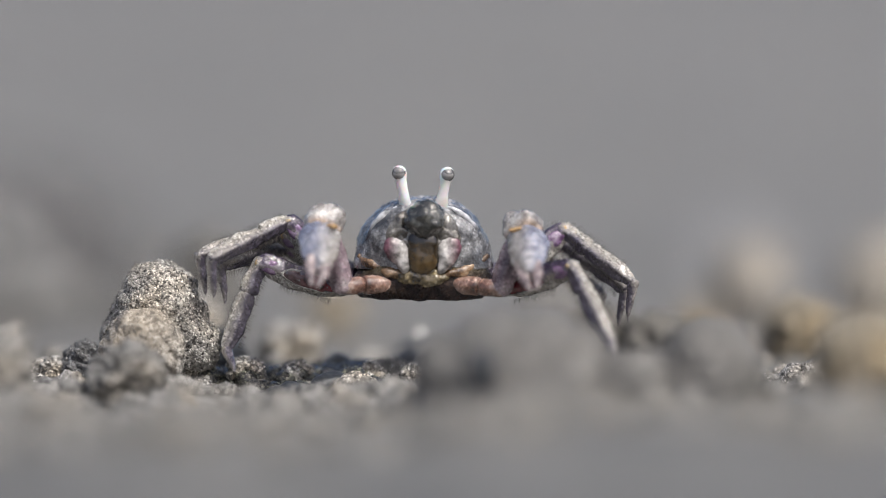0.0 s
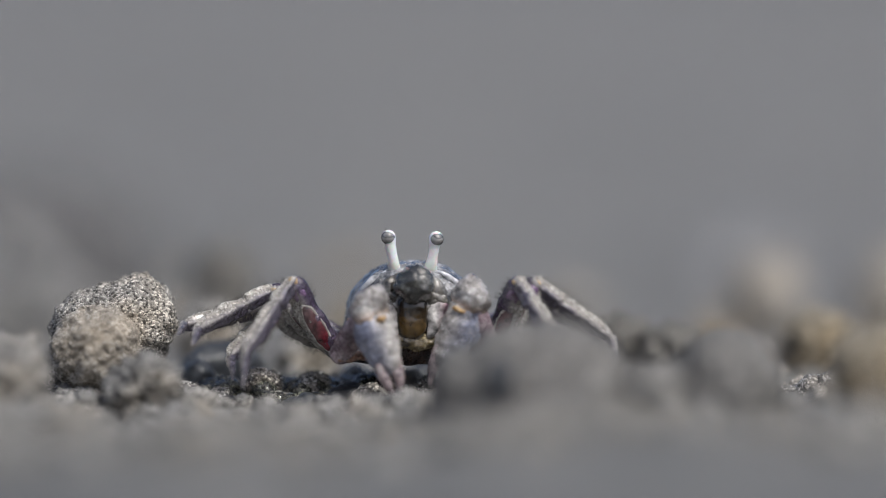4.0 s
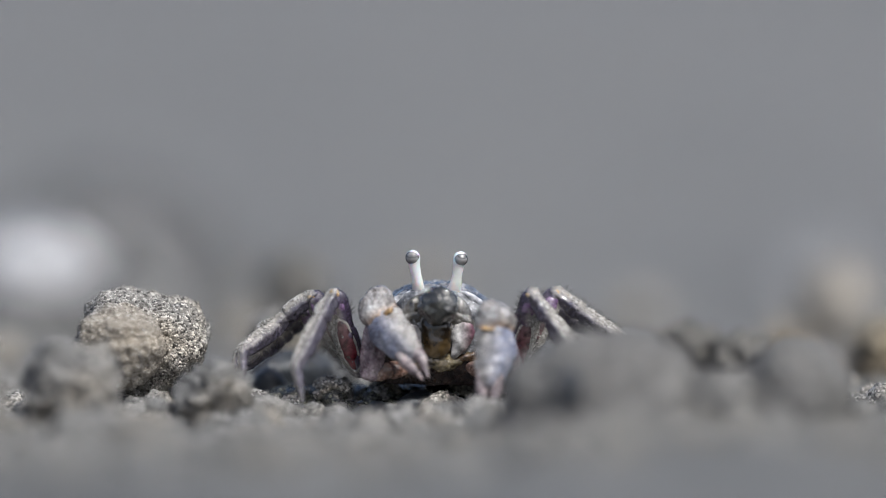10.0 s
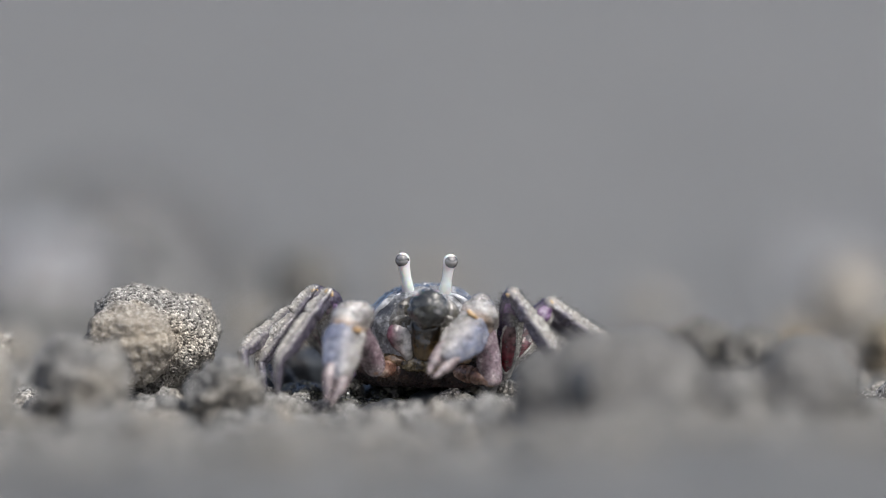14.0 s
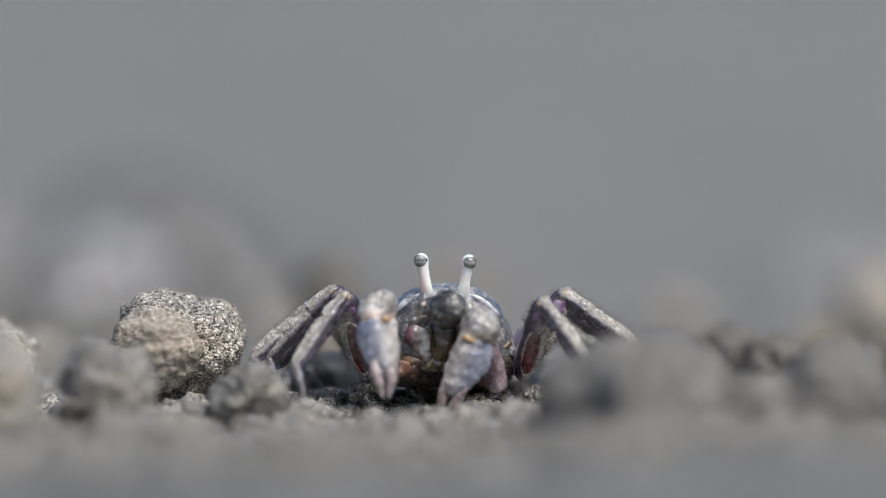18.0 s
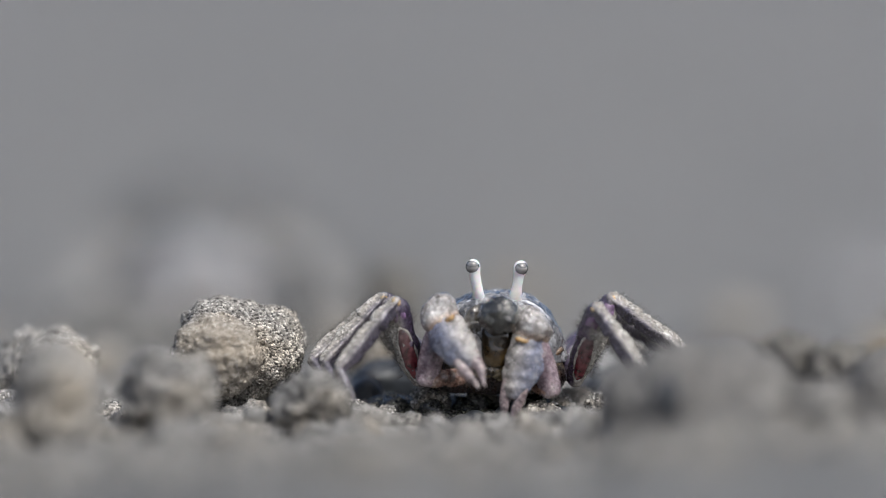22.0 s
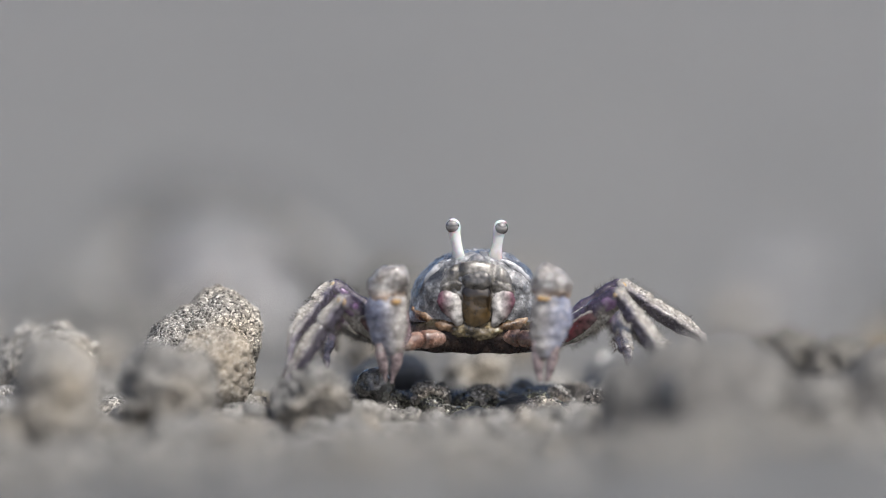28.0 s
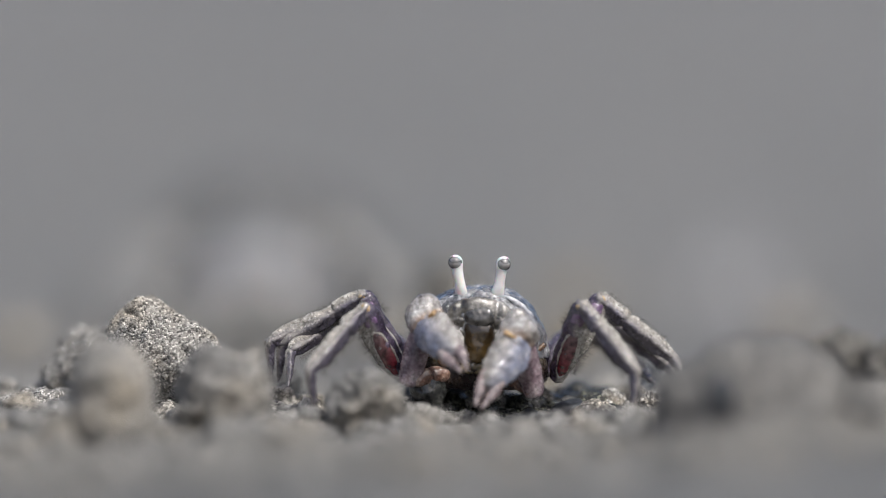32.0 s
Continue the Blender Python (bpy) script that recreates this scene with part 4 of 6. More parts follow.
def motions():
    rows, body = {}, []

    def key(t, at, **parts):
        """One stance: the body's place, and of each limb three joints as x, z in the crab's own millimetres."""
        body.append((t, pose(at[0] * MM, 0, at[1] * MM)))
        for name, pts in parts.items():
            limb_rows(rows, t, name[0], pts, name[1:])

    key(0, (10.05, 5.56), l=(-6.87, 2.15, -8.61, 9.0, -9.4, 2.5), r=(6.53, 1.91, 8.6, 8.0, 9.40, 2.2), la=(-15.00, 4.30, -16.68, -3.26, -15.96, -5.03), lb=(-11.89, 7.75, -17.88, 4.54, -17.64, -0.48), lc=(-13.23, 7.08, -18.93, 4.73, -18.21, -0.10), ld=(-12.37, 5.36, -17.16, 3.97, -16.68, -0.19), ra=(12.51, 3.82, 15.62, -1.92, 16.33, -4.31), rb=(12.03, 6.60, 17.77, 2.39, 16.81, -4.55), rc=(11.79, 5.55, 17.20, 1.82, 15.95, -4.36), rd=(10.69, 3.97, 15.14, 1.19, 13.94, -4.17))
    key(0.5, (9.94, 3.73), l=(-4.15, 1.46, -5.83, 6.39, -5.63, -2.10), r=(5.22, 1.46, 6.31, 6.09, 5.91, 0.86), la=(-13.23, 5.26, -16.58, -0.92, -16.58, -3.24), lb=(-12.04, 7.70, -16.94, 3.70, -16.58, -0.73), lc=(-13.38, 7.03, -17.99, 3.89, -17.16, -0.34), ld=(-12.51, 5.30, -16.22, 3.13, -15.62, -0.44), ra=(11.17, 5.26, 14.52, 0.23, 15.83, -2.64), rb=(11.65, 7.00, 17.39, 2.15, 16.55, -2.88), rc=(11.41, 5.95, 16.82, 1.57, 15.69, -2.69), rd=(10.31, 4.37, 14.76, 0.95, 13.68, -2.50))
    key(1, (9.64, 2.19), l=(-6.96, 1.84, -6.72, 5.91, -7.92, -3.42), r=(6.43, 1.60, 4.76, 5.43, 5.48, 1.12), la=(-11.27, 5.91, -16.29, 1.12, -17.01, -1.75), lb=(-11.99, 7.34, -15.82, 2.56, -15.34, -1.27), lc=(-13.33, 6.67, -16.87, 2.75, -15.91, -0.89), ld=(-12.47, 4.95, -15.10, 1.99, -14.38, -0.98), ra=(10.02, 6.39, 13.61, 2.08, 15.52, -1.27), rb=(11.46, 7.10, 17.20, 1.60, 16.48, -1.51), rc=(11.22, 6.05, 16.62, 1.03, 15.62, -1.32), rd=(10.12, 4.47, 14.57, 0.41, 13.61, -1.12))
    key(1.5, (9.53, 1.97), l=(-7.35, 3.98, -5.37, 7.43, -2.91, 1.02), r=(6.07, 2.99, 5.28, 5.26, 3.80, 2.50), la=(-10.56, 6.40, -15.71, 1.38, -16.42, -1.61), lb=(-11.52, 7.65, -16.18, 4.37, -16.42, 1.50), lc=(-12.86, 6.98, -17.24, 4.56, -17.00, 1.88), ld=(-12.00, 5.25, -15.47, 3.79, -15.47, 1.78), ra=(9.29, 7.00, 12.76, 2.33, 14.20, -0.78), rb=(11.21, 7.24, 17.07, 1.74, 16.59, -1.37), rc=(10.97, 6.19, 16.50, 1.16, 15.73, -1.18), rd=(9.87, 4.61, 14.44, 0.54, 13.72, -0.99))
    key(2, (9.83, 1.17), l=(-6.19, 1.75, -3.56, 6.05, -1.41, -1.84), r=(6.73, 2.22, 5.29, 6.29, 5.29, 2.22), la=(-10.26, 7.49, -15.52, 2.22, -16.24, -0.89), lb=(-11.45, 8.54, -16.96, 6.77, -17.91, 4.86), lc=(-12.79, 7.87, -18.01, 6.96, -18.49, 5.24), ld=(-11.93, 6.15, -16.24, 6.20, -16.96, 5.14), ra=(8.16, 8.21, 11.51, 3.18, 12.47, 0.31), rb=(10.56, 7.97, 16.54, 2.46, 16.30, -0.65), rc=(10.32, 6.91, 15.96, 1.89, 15.44, -0.46), rd=(9.22, 5.33, 13.90, 1.27, 13.43, -0.26))
    key(2.5, (9.72, 1.20), l=(-6.82, 3.83, -4.94, 7.78, -1.98, 2.16), r=(5.81, 3.34, 4.53, 5.81, 3.54, 2.85), la=(-11.17, 7.76, -15.60, 2.26, -16.19, -0.85), lb=(-12.96, 7.69, -18.83, 5.61, -19.78, 4.29), lc=(-14.30, 7.02, -19.88, 5.80, -20.36, 4.68), ld=(-13.56, 5.66, -16.79, 3.77, -17.15, 2.40), ra=(7.85, 8.12, 11.20, 2.98, 12.63, 0.35), rb=(10.00, 7.52, 16.22, 2.38, 16.22, -0.61), rc=(9.76, 6.47, 15.65, 1.81, 15.36, -0.42), rd=(8.66, 4.89, 13.59, 1.18, 13.35, -0.23))
    key(3, (8.15, 1.09), l=(-5.83, 2.44, -4.39, 6.27, -2.24, -0.43), r=(6.61, 1.49, 4.94, 6.75, 1.59, -1.39), la=(-10.61, 8.18, -14.20, 2.44, -14.68, -0.67), lb=(-13.01, 6.99, -19.23, 4.60, -20.18, 3.88), lc=(-14.35, 6.32, -20.28, 4.79, -20.76, 4.26), ld=(-13.72, 5.31, -15.88, 1.49, -15.88, -0.19), ra=(9.00, 8.18, 12.35, 2.92, 14.27, 0.53), rb=(10.92, 7.23, 17.38, 2.44, 17.61, -0.43), rc=(10.68, 6.17, 16.80, 1.87, 16.75, -0.24), rd=(9.58, 4.60, 14.74, 1.25, 14.74, -0.05))
    key(3.5, (7.85, 1.20), l=(-5.16, 2.79, -3.98, 7.53, 0.76, 2.79), r=(5.59, 2.79, 4.11, 5.75, 2.14, -0.66), la=(-10.33, 7.99, -13.99, 2.32, -14.43, -0.82), lb=(-12.61, 6.96, -18.73, 4.32, -19.58, 3.44), lc=(-14.15, 6.13, -19.82, 4.53, -20.34, 3.94), ld=(-13.31, 5.23, -15.57, 1.40, -15.52, -0.30), ra=(9.15, 7.99, 12.58, 2.69, 14.32, 0.26), rb=(10.99, 7.16, 17.43, 2.41, 17.75, -0.44), rc=(10.75, 6.11, 16.86, 1.83, 16.89, -0.25), rd=(9.65, 4.53, 14.80, 1.21, 14.88, -0.06))
    key(4, (7.71, 1.07), l=(-6.19, 1.75, -3.56, 6.05, -1.41, -1.84), r=(6.61, 1.49, 4.94, 6.75, 1.59, -1.39), la=(-10.20, 7.94, -14.04, 2.45, -14.39, -0.79), lb=(-12.22, 7.30, -18.07, 4.04, -18.65, 2.77), lc=(-14.27, 6.06, -19.28, 4.31, -19.89, 3.55), ld=(-12.88, 5.44, -15.40, 1.59, -15.22, -0.17), ra=(8.92, 7.94, 12.54, 2.53, 13.86, 0.01), rb=(10.58, 7.42, 16.98, 2.73, 17.48, -0.05), rc=(10.35, 6.37, 16.41, 2.16, 16.62, 0.14), rd=(9.25, 4.79, 14.35, 1.54, 14.61, 0.33))
    key(4.5, (7.41, 0.76), l=(-3.59, 4.66, -5.07, 6.73, -4.87, -0.17), r=(5.59, 2.79, 4.11, 5.75, 2.14, -0.66), la=(-9.92, 7.99, -13.98, 2.73, -14.22, -0.62), lb=(-11.59, 7.87, -17.09, 3.81, -17.33, 2.01), lc=(-14.30, 6.10, -18.46, 4.14, -19.18, 3.16), ld=(-12.19, 5.84, -15.06, 1.96, -14.70, 0.12), ra=(8.74, 7.99, 12.62, 2.44, 13.38, -0.19), rb=(10.18, 7.87, 16.52, 3.28, 17.26, 0.58), rc=(9.94, 6.82, 15.94, 2.71, 16.40, 0.77), rd=(8.84, 5.24, 13.89, 2.08, 14.39, 0.96))
    key(5, (7.11, 0.46), l=(-5.83, 2.44, -4.39, 6.27, -2.24, -0.43), r=(6.37, 2.03, 4.45, 6.58, 3.97, 1.07), la=(-9.63, 8.05, -13.93, 3.01, -14.05, -0.45), lb=(-10.96, 8.45, -16.12, 3.57, -16.01, 1.26), lc=(-14.32, 6.15, -17.63, 3.98, -18.47, 2.78), ld=(-11.50, 6.24, -14.72, 2.34, -14.19, 0.42), ra=(8.57, 8.05, 12.70, 2.36, 12.91, -0.39), rb=(9.77, 8.33, 16.05, 3.83, 17.04, 1.21), rc=(9.53, 7.28, 15.48, 3.25, 16.18, 1.40), rd=(8.43, 5.70, 13.42, 2.63, 14.17, 1.59))
    key(5.5, (6.97, 0.33), l=(-5.92, 4.11, -3.46, 6.87, -1.68, 0.46), r=(5.42, 4.11, 4.43, 6.67, 1.47, -0.53), la=(-9.51, 7.99, -13.98, 3.14, -14.02, -0.42), lb=(-10.57, 8.79, -15.46, 3.30, -15.09, 0.58), lc=(-14.44, 6.08, -17.09, 3.75, -18.01, 2.39), ld=(-11.07, 6.45, -14.55, 2.53, -13.89, 0.55), ra=(8.34, 7.99, 12.66, 2.20, 12.45, -0.64), rb=(9.36, 8.59, 15.60, 4.16, 16.77, 1.60), rc=(9.12, 7.53, 15.03, 3.58, 15.91, 1.79), rd=(8.02, 5.95, 12.97, 2.96, 13.90, 1.98))
    key(6, (6.61, 0.28), l=(-6.99, 2.21, -4.60, 7.24, -4.60, -0.90), r=(6.17, 1.74, 4.25, 7.00, 1.62, -0.18), la=(-9.15, 7.96, -13.69, 3.17, -13.69, -0.42), lb=(-10.10, 8.91, -14.89, 3.17, -14.41, 0.30), lc=(-14.17, 6.04, -16.56, 3.65, -17.52, 2.21), ld=(-10.58, 6.52, -14.17, 2.60, -13.45, 0.59), ra=(8.56, 7.96, 12.96, 2.12, 12.58, -0.75), rb=(9.51, 8.67, 15.73, 4.27, 16.98, 1.74), rc=(9.28, 7.62, 15.16, 3.70, 16.12, 1.93), rd=(8.17, 6.04, 13.10, 3.08, 14.11, 2.12))
    key(6.5, (6.39, 0.28), l=(-4.39, 4.79, -5.67, 7.25, -5.28, -0.84), r=(5.97, 4.29, 4.68, 7.55, 2.02, 0.35), la=(-9.28, 8.03, -13.71, 3.25, -13.59, -0.46), lb=(-10.36, 8.99, -14.78, 3.25, -14.43, 0.14), lc=(-14.07, 6.48, -16.70, 3.49, -17.42, 2.17), ld=(-10.84, 6.60, -14.07, 2.67, -13.47, 0.42), ra=(8.54, 8.03, 12.94, 2.19, 12.56, -0.68), rb=(9.38, 8.75, 15.60, 4.35, 16.84, 1.81), rc=(9.14, 7.70, 15.02, 3.77, 15.98, 2.00), rd=(8.04, 6.12, 12.97, 3.15, 13.97, 2.19))
    key(7, (5.83, 0.21), l=(-4.30, 2.43, -5.98, 6.98, -5.50, -0.68), r=(6.94, 1.96, 4.55, 6.98, 3.35, -0.44), la=(-9.09, 8.18, -13.39, 3.39, -13.16, -0.44), lb=(-10.28, 9.13, -14.35, 3.39, -14.11, 0.04), lc=(-13.63, 6.98, -16.50, 3.39, -16.98, 2.20), ld=(-10.76, 6.74, -13.63, 2.82, -13.16, 0.33), ra=(8.85, 8.18, 13.26, 2.34, 12.87, -0.53), rb=(9.57, 8.89, 15.79, 4.49, 17.04, 1.96), rc=(9.33, 7.84, 15.22, 3.92, 16.17, 2.15), rd=(8.23, 6.26, 13.16, 3.30, 14.17, 2.34))
    key(7.5, (6.02, 0.14), l=(-6.43, 4.44, -5.35, 7.60, -2.39, 0.30), r=(6.09, 3.95, 5.21, 7.11, 4.12, -0.49), la=(-9.13, 8.37, -13.32, 3.23, -13.20, -0.36), lb=(-10.45, 9.21, -14.40, 3.47, -14.16, 0.36), lc=(-12.48, 8.37, -16.55, 4.90, -17.03, 2.39), ld=(-10.93, 6.82, -13.68, 2.89, -13.20, 0.65), ra=(8.57, 8.61, 12.97, 2.77, 12.59, -0.10), rb=(9.89, 9.09, 16.11, 4.69, 17.35, 2.15), rc=(9.65, 8.04, 15.53, 4.11, 16.49, 2.34), rd=(8.55, 6.46, 13.47, 3.49, 14.48, 2.54))
    key(8, (6.75, 0.76), l=(-6.14, 1.88, -5.66, 7.15, -4.94, -1.23), r=(5.82, 3.32, 4.63, 6.67, -0.40, 1.88), la=(-9.73, 7.87, -13.79, 2.36, -13.79, -0.99), lb=(-11.16, 8.58, -14.99, 2.84, -14.75, -0.03), lc=(-11.88, 9.06, -17.14, 5.71, -17.62, 1.88), ld=(-11.64, 6.19, -14.27, 2.27, -13.79, 0.26), ra=(7.74, 8.34, 12.14, 2.51, 11.76, -0.36), rb=(9.65, 8.58, 15.87, 4.18, 17.11, 1.65), rc=(9.41, 7.53, 15.30, 3.61, 16.25, 1.84), rd=(8.31, 5.95, 13.24, 2.99, 14.24, 2.03))
    key(8.5, (5.32, 0.54), l=(-4.08, 4.04, -5.66, 7.00, -5.46, -1.39), r=(5.79, 4.04, 4.60, 6.70, 2.63, -0.40), la=(-9.24, 8.21, -12.71, 2.94, -12.59, -0.76), lb=(-11.51, 8.33, -17.01, 3.78, -17.25, 1.99), lc=(-12.11, 9.04, -18.33, 6.65, -19.64, 4.38), ld=(-12.23, 6.17, -15.10, 2.78, -15.10, 0.82), ra=(8.23, 8.45, 12.63, 2.61, 12.25, -0.26), rb=(10.38, 8.45, 16.60, 4.04, 17.84, 1.51), rc=(10.14, 7.39, 16.03, 3.47, 16.98, 1.70), rd=(9.04, 5.82, 13.97, 2.85, 14.97, 1.89))
    key(9, (4.33, 0.62), l=(-6.07, 1.55, -5.12, 7.05, -4.88, -1.08), r=(6.37, 2.03, 4.45, 6.58, 3.97, 1.07), la=(-9.18, 8.25, -12.06, 3.23, -11.82, -0.84), lb=(-12.29, 7.77, -19.47, 4.42, -20.19, 3.71), lc=(-12.77, 8.73, -19.95, 7.29, -22.10, 6.58), ld=(-13.25, 5.86, -16.36, 2.99, -16.84, 1.07), ra=(8.28, 8.25, 12.68, 2.41, 12.30, -0.46), rb=(10.67, 8.01, 16.89, 3.61, 18.14, 1.07), rc=(10.43, 6.96, 16.32, 3.04, 17.28, 1.27), rd=(9.33, 5.38, 14.26, 2.41, 15.27, 1.46))
    key(9.5, (3.97, 0.06), l=(-3.59, 4.66, -5.07, 6.73, -4.87, -0.17), r=(6.28, 4.17, 4.60, 6.73, 3.02, 0.22), la=(-8.86, 8.71, -11.85, 3.33, -11.49, -0.26), lb=(-11.49, 8.47, -18.31, 3.93, -18.79, 2.37), lc=(-12.81, 8.71, -18.07, 5.84, -19.15, 4.04), ld=(-12.21, 6.32, -16.40, 2.92, -16.64, 1.20), ra=(8.24, 8.71, 12.65, 2.87, 12.26, 0.00), rb=(10.52, 8.47, 16.74, 4.07, 17.98, 1.53), rc=(10.28, 7.42, 16.16, 3.49, 17.12, 1.72), rd=(9.18, 5.84, 14.11, 2.87, 15.11, 1.92))
    key(10, (3.79, 0.07), l=(-5.61, 1.92, -4.90, 7.66, -1.07, 1.68), r=(6.35, 2.39, 4.91, 6.70, 4.43, -0.72), la=(-8.72, 8.61, -11.83, 2.87, -11.36, -0.24), lb=(-10.88, 8.61, -17.34, 2.87, -17.58, 0.48), lc=(-13.03, 8.14, -16.38, 3.83, -16.38, 0.96), ld=(-11.36, 6.22, -16.62, 2.30, -16.62, 0.77), ra=(8.02, 8.61, 12.42, 2.78, 12.04, -0.09), rb=(10.17, 8.38, 16.39, 3.97, 17.64, 1.44), rc=(9.94, 7.32, 15.82, 3.40, 16.78, 1.63), rd=(8.83, 5.74, 13.76, 2.78, 14.77, 1.82))
    key(10.5, (3.60, -0.08), l=(-4.86, 4.04, -6.24, 7.30, -7.43, 0.59), r=(6.19, 4.04, 5.20, 7.30, 1.75, 1.08), la=(-8.59, 8.76, -12.42, 3.02, -12.06, 0.15), lb=(-10.27, 9.36, -16.01, 3.50, -15.89, 0.63), lc=(-13.14, 7.80, -16.61, 3.74, -16.25, 1.10), ld=(-10.75, 6.97, -15.29, 2.92, -14.93, 0.91), ra=(8.27, 8.76, 12.67, 2.92, 12.29, 0.05), rb=(10.43, 8.40, 16.65, 4.00, 17.89, 1.46), rc=(10.19, 7.35, 16.07, 3.43, 17.03, 1.66), rd=(9.09, 5.77, 14.01, 2.80, 15.02, 1.85))
    key(11, (3.71, 0.18), l=(-4.93, 2.76, -5.65, 7.31, -6.84, -0.11), r=(6.07, 2.28, 4.16, 6.59, 2.01, 0.13), la=(-8.76, 8.50, -13.30, 2.76, -13.06, 0.13), lb=(-9.95, 9.70, -14.98, 3.72, -14.50, 0.37), lc=(-13.54, 7.07, -17.13, 3.24, -16.41, 0.85), ld=(-10.43, 7.31, -14.26, 3.15, -13.54, 0.66), ra=(8.23, 8.50, 12.63, 2.67, 12.25, -0.20), rb=(10.38, 8.03, 16.60, 3.62, 17.84, 1.09), rc=(10.14, 6.97, 16.03, 3.05, 16.98, 1.28), rd=(9.04, 5.39, 13.97, 2.43, 14.97, 1.47))
    key(11.5, (3.49, 0.06), l=(-6.80, 3.75, -5.71, 6.90, -5.71, 0.29), r=(5.73, 3.75, 3.66, 6.90, 1.29, -0.00), la=(-8.67, 8.59, -13.33, 3.21, -13.21, 0.22), lb=(-10.58, 8.95, -14.65, 3.21, -14.41, 0.34), lc=(-13.09, 7.39, -16.80, 3.45, -16.08, 0.82), ld=(-11.06, 6.56, -13.93, 2.63, -13.45, 0.62), ra=(8.20, 8.47, 12.60, 2.63, 12.22, -0.24), rb=(10.47, 8.11, 16.69, 3.71, 17.94, 1.17), rc=(10.23, 7.06, 16.12, 3.14, 17.07, 1.37), rd=(9.13, 5.48, 14.06, 2.51, 15.06, 1.56))
    key(12, (3.23, 0.07), l=(-5.43, 2.10, -4.47, 7.60, -0.17, 2.58), r=(5.57, 1.15, 3.42, 6.41, 1.99, 0.19), la=(-8.54, 8.56, -13.33, 3.54, -13.33, 0.19), lb=(-11.17, 8.08, -14.28, 2.58, -14.28, 0.19), lc=(-12.61, 7.60, -16.44, 3.54, -15.72, 0.67), ld=(-11.65, 5.69, -13.56, 2.01, -13.33, 0.48), ra=(8.21, 8.32, 12.61, 2.49, 12.22, -0.39), rb=(10.60, 8.08, 16.82, 3.68, 18.06, 1.15), rc=(10.36, 7.03, 16.24, 3.11, 17.20, 1.34), rd=(9.26, 5.45, 14.19, 2.49, 15.19, 1.53))
    key(12.5, (2.90, -0.23), l=(-4.46, 3.82, -6.34, 6.98, -6.83, 0.37), r=(5.90, 3.82, 4.32, 7.27, 1.46, 0.86), la=(-8.49, 8.82, -13.03, 3.32, -13.03, 0.21), lb=(-10.52, 8.82, -14.35, 2.84, -13.99, 0.44), lc=(-12.43, 7.74, -16.14, 3.79, -15.42, 0.92), ld=(-11.00, 6.43, -13.63, 2.26, -13.03, 0.73), ra=(8.26, 8.58, 12.66, 2.74, 12.28, -0.13), rb=(10.65, 8.22, 16.87, 3.82, 18.12, 1.28), rc=(10.41, 7.17, 16.30, 3.24, 17.26, 1.47), rd=(9.31, 5.59, 14.24, 2.62, 15.25, 1.66))
    key(13, (2.54, -0.19), l=(-5.05, 2.76, -5.76, 7.31, -6.48, 0.37), r=(5.48, 1.81, 3.57, 6.59, 0.94, -0.59), la=(-8.39, 8.74, -12.70, 2.76, -12.70, -0.11), lb=(-9.83, 9.22, -14.38, 2.76, -13.66, 0.37), lc=(-12.22, 7.55, -15.81, 3.72, -15.09, 0.85), ld=(-10.31, 6.83, -13.66, 2.19, -12.70, 0.66), ra=(8.35, 8.50, 12.75, 2.67, 12.37, -0.20), rb=(10.74, 8.03, 16.96, 3.62, 18.21, 1.09), rc=(10.50, 6.97, 16.39, 3.05, 17.35, 1.28), rd=(9.40, 5.39, 14.33, 2.43, 15.34, 1.47))
    key(13.5, (2.47, -0.19), l=(-5.99, 2.87, -5.30, 8.00, 0.12, 2.87), r=(5.06, 2.38, 3.08, 7.01, 1.60, 1.39), la=(-8.54, 8.70, -12.73, 3.07, -12.85, -0.04), lb=(-9.98, 9.17, -14.40, 2.83, -13.81, 0.32), lc=(-12.37, 7.62, -15.84, 3.79, -15.24, 0.92), ld=(-10.46, 6.78, -13.69, 2.26, -12.85, 0.61), ra=(7.61, 8.58, 12.01, 2.74, 11.62, -0.13), rb=(10.48, 7.74, 16.70, 3.34, 17.94, 0.80), rc=(10.24, 6.69, 16.12, 2.76, 17.08, 0.99), rd=(9.14, 5.11, 14.06, 2.14, 15.07, 1.18))
    key(14, (2.06, -0.37), l=(-4.29, 2.61, -6.21, 6.92, -8.36, 0.22), r=(5.52, 1.66, 4.56, 7.40, 0.49, 2.14), la=(-8.36, 8.83, -12.43, 3.57, -12.67, 0.22), lb=(-9.79, 9.31, -14.10, 3.09, -13.62, 0.46), lc=(-12.19, 7.88, -15.54, 4.05, -15.06, 1.18), ld=(-10.27, 6.92, -13.38, 2.52, -12.67, 0.75), ra=(7.19, 8.83, 11.59, 3.00, 11.21, 0.13), rb=(10.54, 7.64, 16.76, 3.24, 18.00, 0.70), rc=(10.30, 6.59, 16.19, 2.66, 17.14, 0.89), rd=(9.20, 5.01, 14.13, 2.04, 15.13, 1.08))
